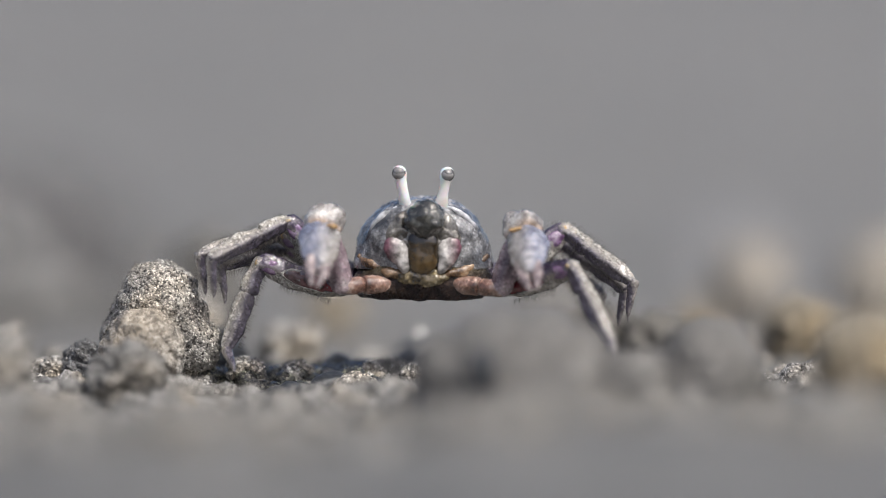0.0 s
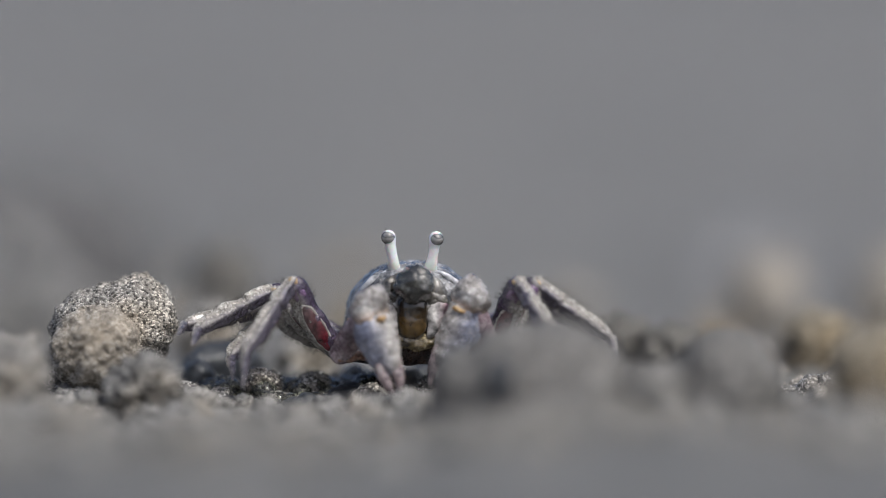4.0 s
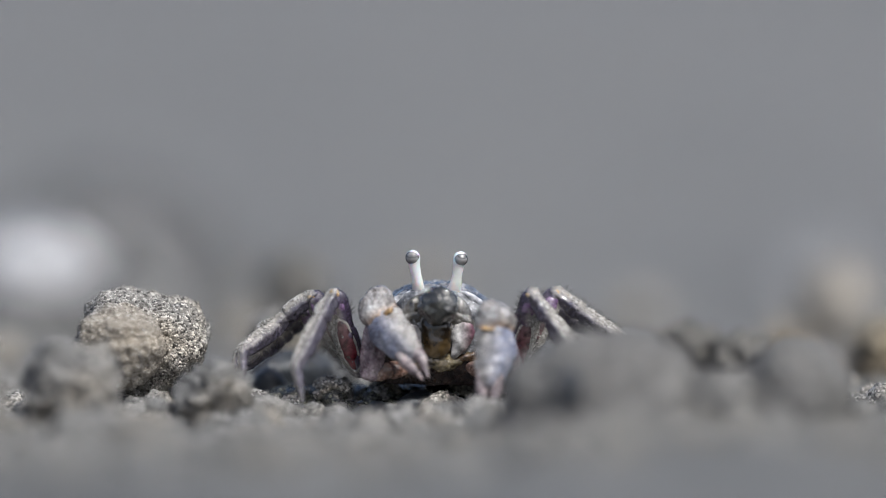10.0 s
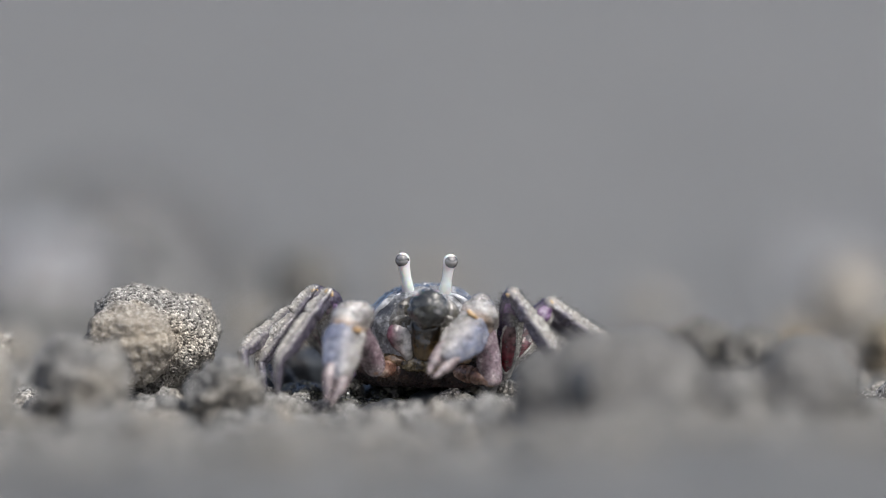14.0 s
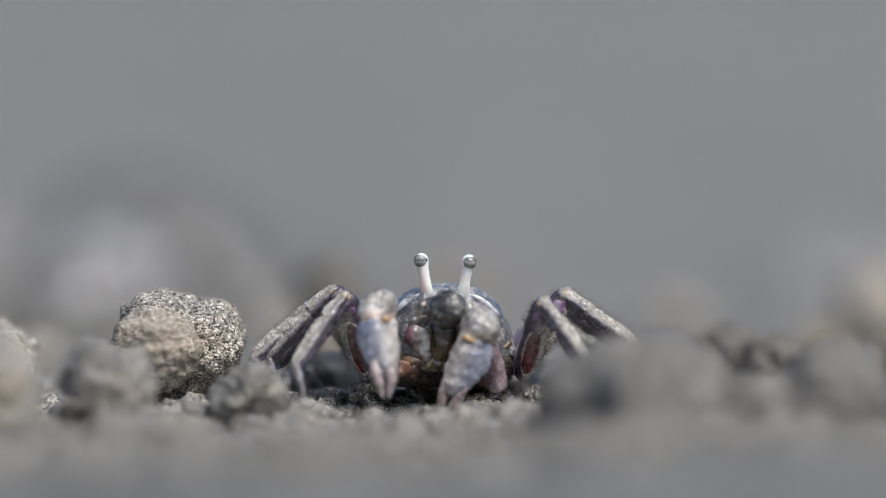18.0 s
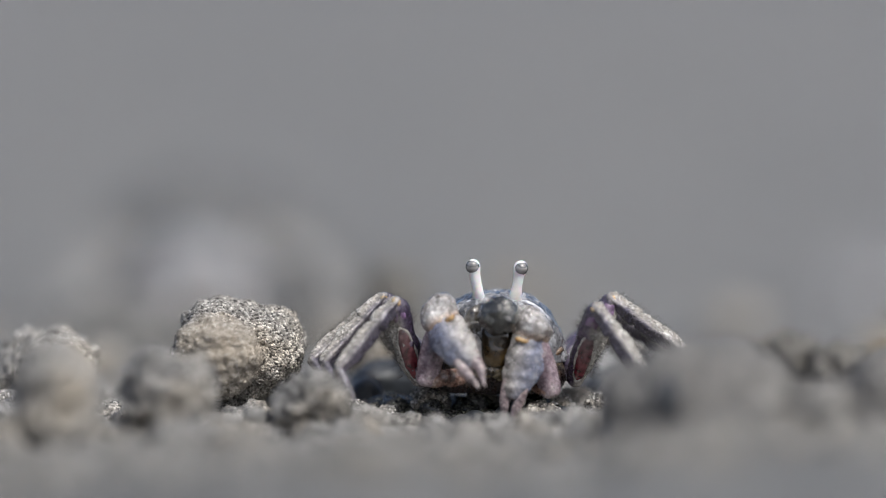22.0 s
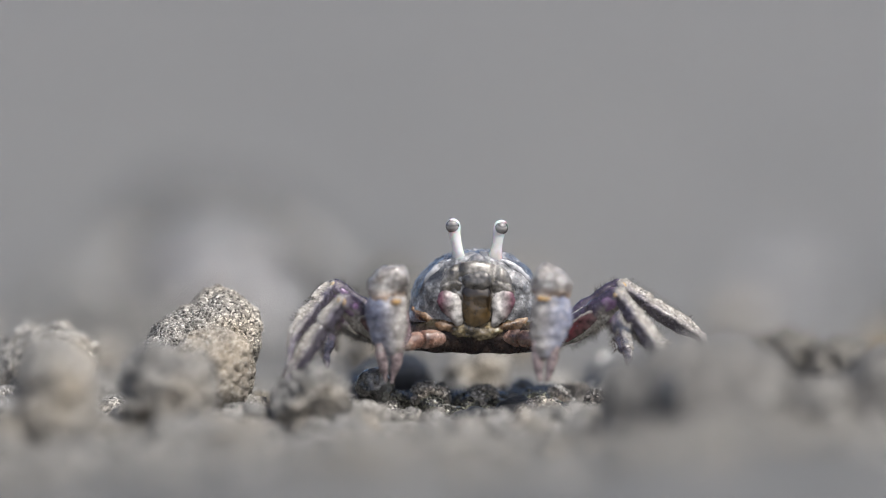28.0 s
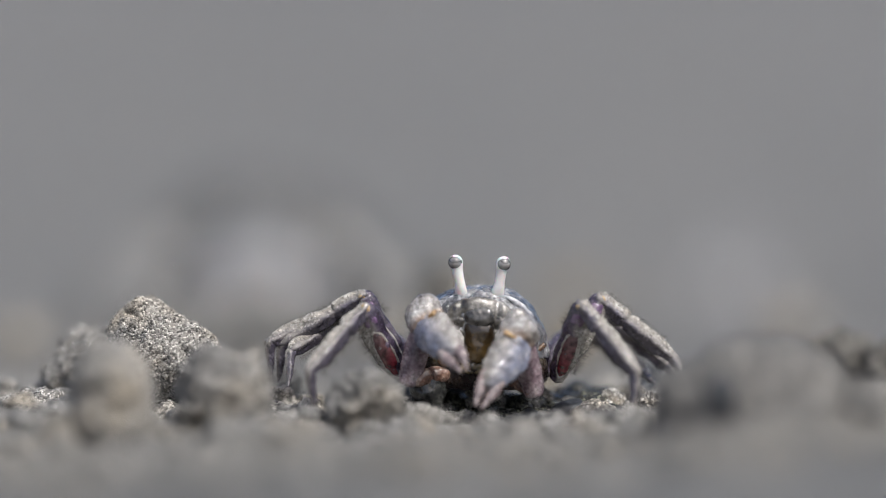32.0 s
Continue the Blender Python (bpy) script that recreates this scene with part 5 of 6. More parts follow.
    key(14.5, (2.32, -0.01), l=(-5.59, 3.25, -6.88, 7.50, -7.17, 0.79), r=(7.92, 3.75, 5.95, 8.48, 4.96, 2.27), la=(-8.62, 8.48, -12.73, 3.19, -12.89, -0.13), lb=(-10.15, 8.89, -14.31, 2.81, -13.83, 0.13), lc=(-12.49, 7.53, -15.82, 3.70, -15.34, 0.90), ld=(-10.63, 6.50, -13.59, 2.24, -12.88, 0.42), ra=(7.01, 8.45, 11.42, 2.61, 11.03, -0.26), rb=(10.28, 7.34, 16.50, 2.94, 17.74, 0.40), rc=(10.04, 6.29, 15.92, 2.37, 16.88, 0.60), rd=(8.94, 4.71, 13.86, 1.74, 14.87, 0.79))
    key(15, (2.24, -0.01), l=(-5.43, 2.10, -4.47, 7.60, -0.17, 2.58), r=(5.48, 1.81, 3.57, 6.59, 0.94, -0.59), la=(-8.57, 8.53, -12.76, 3.14, -12.75, -0.08), lb=(-10.31, 8.76, -14.12, 3.04, -13.64, 0.22), lc=(-12.52, 7.57, -15.81, 3.75, -15.33, 1.12), ld=(-10.79, 6.37, -13.40, 2.46, -12.69, 0.51), ra=(7.29, 8.41, 11.70, 2.57, 11.31, -0.30), rb=(10.33, 7.52, 16.55, 3.12, 17.80, 0.58), rc=(10.09, 6.47, 15.98, 2.54, 16.94, 0.77), rd=(8.99, 4.89, 13.92, 1.92, 14.93, 0.97))
    key(15.5, (2.06, -0.02), l=(-5.05, 2.76, -5.76, 7.31, -6.48, 0.37), r=(5.52, 1.66, 4.56, 7.40, 0.49, 2.14), la=(-8.42, 8.60, -12.73, 3.09, -12.49, -0.02), lb=(-10.45, 8.60, -13.80, 3.33, -13.33, 0.34), lc=(-12.49, 7.64, -15.72, 3.81, -15.24, 1.42), ld=(-10.93, 6.20, -13.09, 2.76, -12.37, 0.63), ra=(7.73, 8.36, 12.13, 2.52, 11.75, -0.35), rb=(10.48, 7.76, 16.70, 3.36, 17.94, 0.82), rc=(10.24, 6.71, 16.12, 2.78, 17.08, 1.01), rd=(9.14, 5.13, 14.07, 2.16, 15.07, 1.20))
    key(16, (1.89, -0.04), l=(-6.28, 3.44, -5.20, 7.19, -3.52, 0.48), r=(4.25, 1.03, 3.06, 6.77, -0.29, -0.64), la=(-8.28, 8.66, -12.70, 3.04, -12.23, 0.05), lb=(-10.60, 8.43, -13.49, 3.63, -13.01, 0.46), lc=(-12.46, 7.70, -15.63, 3.88, -15.15, 1.71), ld=(-11.07, 6.04, -12.77, 3.05, -12.05, 0.75), ra=(8.16, 8.31, 12.56, 2.47, 12.18, -0.40), rb=(10.62, 8.00, 16.84, 3.59, 18.09, 1.06), rc=(10.39, 6.94, 16.27, 3.02, 17.23, 1.25), rd=(9.28, 5.36, 14.21, 2.40, 15.22, 1.44))
    key(16.5, (1.81, -0.04), l=(-6.28, 3.44, -5.20, 7.19, -3.52, 0.48), r=(5.26, 2.94, 3.19, 7.09, 0.33, -0.51), la=(-8.22, 8.71, -12.73, 3.00, -12.08, 0.09), lb=(-10.76, 8.30, -13.30, 3.85, -12.82, 0.55), lc=(-12.49, 7.75, -15.62, 3.92, -15.14, 1.94), ld=(-11.24, 5.91, -12.58, 3.28, -11.86, 0.84), ra=(8.44, 8.26, 12.84, 2.43, 12.46, -0.45), rb=(10.68, 8.17, 16.90, 3.77, 18.15, 1.24), rc=(10.44, 7.12, 16.33, 3.20, 17.28, 1.43), rd=(9.34, 5.54, 14.27, 2.58, 15.27, 1.62))
    key(17, (1.77, -0.00), l=(-4.60, 2.94, -5.56, 7.73, -6.51, 0.31), r=(4.25, 1.03, 3.06, 6.77, -0.29, -0.64), la=(-8.19, 8.69, -12.73, 2.94, -12.02, 0.07), lb=(-10.82, 8.21, -13.21, 3.90, -12.73, 0.55), lc=(-12.50, 7.73, -15.61, 3.90, -15.13, 1.99), ld=(-11.30, 5.82, -12.50, 3.33, -11.78, 0.84), ra=(8.56, 8.21, 12.96, 2.37, 12.58, -0.50), rb=(10.71, 8.21, 16.93, 3.81, 18.17, 1.27), rc=(10.47, 7.16, 16.36, 3.23, 17.31, 1.46), rd=(9.37, 5.58, 14.30, 2.61, 15.30, 1.65))
    key(17.5, (1.48, 0.07), l=(-7.35, 4.04, -6.27, 7.30, -5.77, 1.08), r=(4.78, 2.07, 2.81, 7.00, -0.15, -0.40), la=(-8.22, 8.60, -12.52, 2.98, -11.80, 0.11), lb=(-10.13, 8.72, -14.08, 3.46, -13.36, 0.59), lc=(-11.64, 8.15, -15.80, 3.56, -14.84, 1.50), ld=(-10.61, 6.33, -13.36, 2.89, -12.40, 0.88), ra=(8.53, 8.13, 12.93, 2.29, 12.55, -0.58), rb=(10.56, 8.37, 16.78, 3.96, 18.03, 1.43), rc=(10.33, 7.31, 16.21, 3.39, 17.17, 1.62), rd=(9.22, 5.73, 14.15, 2.77, 15.16, 1.81))
    key(18, (1.44, 0.03), l=(-4.67, 2.65, -5.63, 7.67, -5.15, 0.50), r=(4.42, 1.21, 2.98, 6.24, -0.13, -1.42), la=(-8.50, 8.63, -12.57, 3.13, -11.85, 0.26), lb=(-9.70, 9.35, -15.20, 3.13, -14.24, 0.74), lc=(-11.04, 8.68, -16.25, 3.32, -14.82, 1.12), ld=(-10.17, 6.96, -14.48, 2.55, -13.28, 1.02), ra=(8.25, 8.15, 12.65, 2.32, 12.27, -0.56), rb=(10.16, 8.63, 16.38, 4.23, 17.62, 1.69), rc=(9.92, 7.58, 15.81, 3.66, 16.76, 1.88), rd=(8.82, 6.00, 13.75, 3.03, 14.75, 2.08))
    key(18.5, (1.22, 0.10), l=(-7.70, 3.66, -6.22, 7.31, -6.22, 0.70), r=(5.12, 1.68, 3.15, 6.91, 0.49, 0.20), la=(-8.43, 8.56, -12.97, 3.06, -12.13, 0.43), lb=(-9.74, 9.28, -14.89, 3.54, -14.17, 0.66), lc=(-11.08, 8.61, -15.94, 3.73, -14.74, 1.05), ld=(-10.22, 6.88, -14.17, 2.96, -13.21, 0.95), ra=(8.32, 8.20, 12.72, 2.36, 12.34, -0.51), rb=(10.11, 8.56, 16.33, 4.16, 17.58, 1.62), rc=(9.88, 7.51, 15.76, 3.58, 16.72, 1.81), rd=(8.78, 5.93, 13.70, 2.96, 14.71, 2.00))
    key(19, (1.11, 0.03), l=(-6.06, 1.69, -4.87, 7.67, -2.00, 1.21), r=(4.46, 0.98, 2.79, 6.00, -0.56, -1.18), la=(-8.46, 8.63, -13.48, 3.13, -12.52, 0.74), lb=(-9.89, 9.35, -14.68, 4.09, -14.20, 0.74), lc=(-11.23, 8.68, -15.73, 4.28, -14.77, 1.12), ld=(-10.37, 6.96, -13.96, 3.51, -13.24, 1.02), ra=(8.29, 8.39, 12.69, 2.55, 12.31, -0.32), rb=(9.96, 8.63, 16.18, 4.23, 17.43, 1.69), rc=(9.72, 7.58, 15.61, 3.66, 16.57, 1.88), rd=(8.62, 6.00, 13.55, 3.03, 14.56, 2.08))
    key(19.5, (0.96, -0.04), l=(-5.66, 2.74, -7.43, 7.68, -8.12, -0.22), r=(5.49, 1.76, 3.42, 7.38, 1.25, -0.22), la=(-8.41, 8.66, -13.44, 3.28, -12.00, 0.65), lb=(-9.85, 9.50, -14.63, 3.99, -13.79, 0.88), lc=(-11.19, 8.83, -15.68, 4.19, -14.37, 1.27), ld=(-10.33, 7.10, -13.91, 3.42, -12.84, 1.17), ra=(8.33, 8.42, 12.74, 2.58, 12.35, -0.29), rb=(10.01, 8.66, 16.23, 4.26, 17.47, 1.72), rc=(9.77, 7.61, 15.66, 3.68, 16.61, 1.91), rd=(8.67, 6.03, 13.60, 3.06, 14.60, 2.10))
    key(20, (0.85, 0.03), l=(-4.33, 2.32, -5.77, 7.58, -4.57, 0.88), r=(4.52, 1.36, 3.56, 6.63, 0.45, -1.27), la=(-8.40, 8.54, -13.42, 3.28, -11.51, 0.41), lb=(-9.83, 9.50, -14.62, 3.76, -13.42, 0.88), lc=(-11.17, 8.83, -15.67, 3.95, -14.00, 1.27), ld=(-10.31, 7.10, -13.90, 3.18, -12.46, 1.17), ra=(8.35, 8.30, 12.75, 2.46, 12.37, -0.41), rb=(10.02, 8.54, 16.24, 4.14, 17.49, 1.60), rc=(9.78, 7.49, 15.67, 3.56, 16.63, 1.79), rd=(8.68, 5.91, 13.61, 2.94, 14.62, 1.99))
    key(20.5, (0.78, 0.03), l=(-5.88, 2.89, -7.46, 7.82, -8.25, -0.07), r=(4.48, 1.90, 2.70, 7.13, 1.03, -0.56), la=(-8.46, 8.65, -13.49, 3.27, -11.69, 0.51), lb=(-9.90, 9.49, -14.56, 3.86, -13.37, 0.99), lc=(-11.24, 8.82, -15.61, 4.05, -13.94, 1.38), ld=(-10.38, 7.09, -13.84, 3.29, -12.41, 1.28), ra=(8.40, 8.29, 12.81, 2.45, 12.42, -0.42), rb=(9.96, 8.53, 16.18, 4.13, 17.42, 1.59), rc=(9.72, 7.48, 15.61, 3.55, 16.56, 1.78), rd=(8.62, 5.90, 13.55, 2.93, 14.55, 1.97))
    key(21, (0.67, 0.03), l=(-5.13, 2.54, -6.57, 7.32, -7.53, 0.15), r=(4.44, 1.34, 3.72, 7.56, -0.35, 2.30), la=(-8.48, 8.76, -13.51, 3.26, -11.83, 0.63), lb=(-9.92, 9.48, -14.46, 3.98, -13.27, 1.10), lc=(-11.26, 8.81, -15.52, 4.17, -13.84, 1.49), ld=(-10.40, 7.09, -13.75, 3.40, -12.31, 1.39), ra=(8.50, 8.28, 12.90, 2.44, 12.52, -0.43), rb=(9.94, 8.52, 16.16, 4.12, 17.40, 1.58), rc=(9.70, 7.47, 15.58, 3.54, 16.54, 1.77), rd=(8.60, 5.89, 13.53, 2.92, 14.53, 1.97))
    key(21.5, (0.63, -0.04), l=(-8.04, 3.68, -6.46, 7.82, -3.79, 0.72), r=(4.49, 2.20, 3.11, 7.13, 0.55, -0.76), la=(-8.52, 8.82, -13.42, 3.32, -11.87, 0.69), lb=(-9.95, 9.54, -14.50, 3.92, -13.30, 1.28), lc=(-11.29, 8.87, -15.55, 4.11, -13.88, 1.67), ld=(-10.43, 7.15, -13.78, 3.34, -12.35, 1.57), ra=(8.47, 8.34, 12.87, 2.50, 12.49, -0.37), rb=(9.90, 8.70, 16.12, 4.30, 17.37, 1.76), rc=(9.66, 7.65, 15.55, 3.72, 16.50, 1.95), rd=(8.56, 6.07, 13.49, 3.10, 14.50, 2.15))
    key(22, (0.63, 0.10), l=(-5.96, 2.21, -4.76, 7.71, -1.41, 1.73), r=(4.57, 1.25, 2.89, 6.75, 0.98, -1.38), la=(-8.59, 8.67, -13.37, 3.16, -11.94, 0.53), lb=(-10.02, 9.38, -14.57, 3.64, -13.37, 1.25), lc=(-11.36, 8.71, -15.62, 3.83, -13.95, 1.63), ld=(-10.50, 6.99, -13.85, 3.07, -12.42, 1.54), ra=(8.40, 8.19, 12.80, 2.35, 12.42, -0.52), rb=(9.83, 8.67, 16.05, 4.27, 17.30, 1.73), rc=(9.59, 7.61, 15.48, 3.69, 16.44, 1.92), rd=(8.49, 6.04, 13.42, 3.07, 14.43, 2.11))
    key(22.5, (0.63, 0.10), l=(-7.51, 2.69, -6.52, 9.40, -2.58, 5.95), r=(4.82, 2.20, 3.54, 7.13, 1.86, -0.27), la=(-8.45, 8.91, -12.88, 2.45, -11.68, 0.29), lb=(-10.00, 9.74, -14.43, 3.64, -13.35, 1.25), lc=(-11.34, 9.07, -15.48, 3.83, -13.93, 1.63), ld=(-10.48, 7.35, -13.71, 3.07, -12.40, 1.54), ra=(8.42, 8.31, 12.82, 2.47, 12.44, -0.40), rb=(9.97, 8.67, 16.19, 4.27, 17.44, 1.73), rc=(9.73, 7.61, 15.62, 3.69, 16.57, 1.92), rd=(8.63, 6.04, 13.56, 3.07, 14.56, 2.11))
    key(23, (1.00, 0.43), l=(-4.13, 3.31, -5.81, 8.34, -5.57, 0.92), r=(5.20, 0.92, 4.24, 6.90, 1.37, -0.28), la=(-8.68, 8.82, -12.74, 1.40, -11.79, -0.28), lb=(-10.35, 9.77, -14.66, 3.31, -13.70, 0.92), lc=(-11.69, 9.10, -15.71, 3.50, -14.28, 1.30), ld=(-10.83, 7.38, -13.94, 2.74, -12.74, 1.21), ra=(8.07, 8.10, 12.47, 2.26, 12.09, -0.61), rb=(9.74, 8.34, 15.96, 3.93, 17.21, 1.40), rc=(9.50, 7.28, 15.39, 3.36, 16.35, 1.59), rd=(8.40, 5.71, 13.33, 2.74, 14.34, 1.78))
    key(23.5, (1.00, 0.21), l=(-5.14, 3.50, -6.42, 7.74, -5.73, 1.33), r=(5.22, 2.02, 4.43, 7.44, 1.77, 1.03), la=(-8.71, 9.00, -13.14, 2.06, -12.06, -0.21), lb=(-10.39, 9.60, -14.69, 3.50, -13.97, 1.10), lc=(-12.01, 9.02, -16.53, 4.07, -16.06, 2.37), ld=(-10.86, 7.21, -13.97, 2.92, -13.02, 1.39), ra=(8.04, 8.28, 12.44, 2.44, 12.06, -0.43), rb=(9.71, 8.52, 15.93, 4.12, 17.17, 1.58), rc=(9.47, 7.47, 15.36, 3.54, 16.31, 1.77), rd=(8.37, 5.89, 13.30, 2.92, 14.30, 1.97))
    key(24, (0.85, 0.10), l=(-5.02, 3.57, -5.50, 7.16, -4.54, 0.70), r=(5.03, 1.18, 4.07, 7.40, -0.23, 1.42), la=(-8.61, 9.07, -13.39, 2.61, -12.19, -0.26), lb=(-10.28, 9.31, -14.59, 3.57, -14.11, 1.18), lc=(-12.19, 8.83, -17.22, 4.53, -17.70, 3.33), ld=(-10.76, 6.92, -13.87, 2.99, -13.15, 1.46), ra=(8.14, 8.35, 12.54, 2.52, 12.16, -0.35), rb=(9.82, 8.59, 16.04, 4.19, 17.28, 1.66), rc=(9.58, 7.54, 15.46, 3.62, 16.42, 1.85), rd=(8.48, 5.96, 13.40, 2.99, 14.41, 2.04))
    key(24.5, (0.67, 0.10), l=(-6.85, 3.53, -5.47, 7.97, -3.50, 1.07), r=(6.47, 3.53, 5.38, 8.27, 2.52, 1.56), la=(-8.70, 8.83, -13.72, 2.97, -12.05, 0.22), lb=(-10.25, 9.43, -14.44, 4.53, -14.32, 1.89), lc=(-10.40, 9.45, -16.32, 7.48, -16.52, 4.02), ld=(-10.73, 7.04, -13.72, 3.95, -13.36, 2.18), ra=(8.29, 8.35, 12.69, 2.52, 12.31, -0.35), rb=(9.96, 8.59, 16.18, 4.19, 17.43, 1.66), rc=(9.72, 7.54, 15.61, 3.62, 16.57, 1.85), rd=(8.62, 5.96, 13.55, 2.99, 14.56, 2.04))
    key(25, (0.60, 0.25), l=(-6.03, 2.23, -4.83, 8.21, -1.72, 2.23), r=(5.45, 1.51, 5.22, 7.97, 2.58, 1.27), la=(-8.90, 8.45, -14.16, 3.18, -12.01, 0.55), lb=(-10.33, 9.40, -14.40, 5.34, -14.64, 2.47), lc=(-12.97, 7.97, -18.23, 4.38, -18.95, 3.42), ld=(-10.81, 7.01, -13.68, 4.76, -13.68, 2.75), ra=(8.33, 8.21, 12.73, 2.37, 12.34, -0.50), rb=(10.00, 8.45, 16.22, 4.04, 17.46, 1.51), rc=(9.76, 7.39, 15.65, 3.47, 16.60, 1.70), rd=(8.66, 5.82, 13.59, 2.85, 14.59, 1.89))
    key(25.5, (-0.13, 0.32), l=(-5.13, 3.31, -7.01, 7.95, -6.32, -0.14), r=(5.72, 2.33, 4.83, 7.46, 0.98, -0.14), la=(-8.68, 8.46, -13.73, 3.12, -11.78, 0.55), lb=(-9.79, 9.71, -14.17, 5.71, -14.47, 2.73), lc=(-12.29, 8.36, -17.71, 4.87, -18.39, 3.63), ld=(-10.27, 7.32, -13.46, 5.14, -13.51, 3.02), ra=(9.53, 8.18, 13.67, 2.59, 13.43, -0.24), rb=(10.77, 8.77, 16.96, 4.45, 18.02, 1.67), rc=(10.53, 7.72, 16.38, 3.88, 17.16, 1.86), rd=(9.43, 6.14, 14.33, 3.25, 15.15, 2.05))
    key(26, (-0.13, 0.32), l=(-6.03, 2.23, -4.83, 8.21, -1.72, 2.23), r=(5.03, 1.18, 4.07, 7.40, -0.23, 1.42), la=(-9.90, 8.66, -14.45, 3.13, -12.99, 0.73), lb=(-10.24, 10.63, -15.37, 6.78, -15.80, 3.53), lc=(-12.41, 9.47, -18.22, 6.23, -18.80, 4.29), ld=(-10.71, 8.24, -14.65, 6.21, -14.85, 3.82), ra=(10.64, 8.29, 14.19, 3.30, 14.29, 0.57), rb=(10.86, 9.73, 16.97, 5.60, 17.60, 2.22), rc=(10.62, 8.68, 16.40, 5.02, 16.74, 2.41), rd=(9.52, 7.10, 14.34, 4.40, 14.73, 2.60))
    key(26.5, (-0.17, 0.68), l=(-4.13, 3.31, -5.81, 8.34, -5.57, 0.92), r=(5.72, 2.33, 4.83, 7.46, 0.98, -0.14), la=(-11.32, 8.54, -15.28, 2.79, -14.39, 0.58), lb=(-10.73, 11.37, -16.77, 7.70, -17.36, 4.13), lc=(-12.53, 10.43, -18.80, 7.49, -19.25, 4.72), ld=(-11.21, 8.98, -16.05, 7.13, -16.41, 4.42), ra=(12.01, 8.07, 14.84, 3.78, 15.34, 1.17), rb=(11.00, 10.52, 17.02, 6.61, 17.14, 2.52), rc=(10.76, 9.47, 16.45, 6.03, 16.28, 2.71), rd=(9.66, 7.89, 14.39, 5.41, 14.27, 2.90))
    key(27, (-0.43, 3.32), l=(-4.15, 1.46, -5.83, 6.39, -5.63, -2.10), r=(5.22, 1.46, 6.31, 6.09, 5.91, 0.86), la=(-12.27, 6.10, -15.74, 0.16, -15.34, -1.88), lb=(-10.92, 9.65, -17.71, 6.13, -18.44, 2.30), lc=(-12.39, 8.90, -19.05, 6.21, -19.40, 2.74), ld=(-11.40, 7.26, -16.99, 5.56, -17.48, 2.59), ra=(13.39, 5.55, 15.61, 1.85, 16.46, -0.66), rb=(11.35, 8.84, 17.30, 5.12, 16.99, 0.43), rc=(11.11, 7.79, 16.73, 4.54, 16.13, 0.62), rd=(10.01, 6.21, 14.67, 3.92, 14.12, 0.81))
    key(27.5, (-0.61, 5.12), l=(-7.18, 1.92, -9.64, 7.83, -12.11, 2.90), r=(6.14, 2.11, 9.79, 7.34, 12.55, 3.30), la=(-12.60, 4.38, -15.86, -1.64, -15.66, -3.61), lb=(-10.93, 8.23, -18.03, 4.78, -18.82, 0.83), lc=(-12.27, 7.56, -19.08, 4.97, -19.39, 1.21), ld=(-11.40, 5.84, -17.31, 4.20, -17.86, 1.12), ra=(14.03, 3.79, 16.01, 0.34, 16.99, -2.13), rb=(11.57, 7.44, 17.49, 3.79, 16.99, -1.14), rc=(11.33, 6.39, 16.91, 3.22, 16.13, -0.95), rd=(10.23, 4.81, 14.85, 2.59, 14.12, -0.76))
    key(28, (-1.06, 3.18), l=(-6.42, 1.87, -7.38, 6.90, -7.62, -1.96), r=(5.30, 2.11, 6.26, 6.90, 5.78, -1.24), la=(-11.45, 5.46, -15.99, -0.76, -15.99, -3.15), lb=(-12.64, 6.51, -15.51, 2.59, -15.99, 0.20), lc=(-12.64, 3.31, -12.88, 1.16, -12.64, -0.28), ld=(-13.12, 4.12, -14.80, 2.02, -15.04, 0.49), ra=(12.00, 5.94, 16.40, 0.10, 16.02, -2.77), rb=(12.72, 6.66, 18.94, 2.26, 20.18, -0.28), rc=(11.76, 4.03, 12.72, 1.16, 12.95, -0.28), rd=(11.38, 4.03, 16.30, 1.06, 17.31, 0.10))
    key(28.5, (-2.23, 1.35), l=(-6.53, 1.99, -7.42, 7.12, -9.09, -1.46), r=(5.01, 2.98, 5.90, 8.11, 5.90, 1.01), la=(-10.39, 7.26, -14.94, 1.28, -15.06, -1.23), lb=(-11.47, 8.38, -15.30, 3.67, -15.30, 0.80), lc=(-12.14, 6.44, -14.51, 3.05, -13.91, 0.75), ld=(-11.95, 5.99, -14.58, 3.10, -14.34, 1.09), ra=(11.14, 7.74, 16.33, 2.90, 16.50, 0.51), rb=(12.57, 7.98, 18.79, 3.57, 20.04, 1.04), rc=(12.45, 5.10, 12.81, 1.99, 12.81, 0.56), rd=(11.23, 5.34, 16.16, 2.38, 17.17, 1.42))
    key(29, (-2.74, 1.31), l=(-6.17, 1.99, -7.85, 6.06, -8.09, -0.64), r=(4.59, 5.82, 6.50, 8.21, 5.07, 1.52), la=(-10.00, 7.26, -14.55, 1.52, -14.79, -1.12), lb=(-10.96, 8.45, -15.74, 2.95, -15.27, -0.40), lc=(-12.30, 7.78, -16.80, 3.14, -15.84, -0.01), ld=(-11.44, 6.06, -15.03, 2.38, -14.31, -0.11), ra=(9.61, 7.74, 15.60, 3.91, 16.31, 1.99), rb=(11.77, 7.50, 17.99, 3.10, 19.23, 0.56), rc=(12.49, 4.39, 12.25, 1.04, 12.01, -0.40), rd=(10.43, 4.87, 15.36, 1.90, 16.36, 0.94))
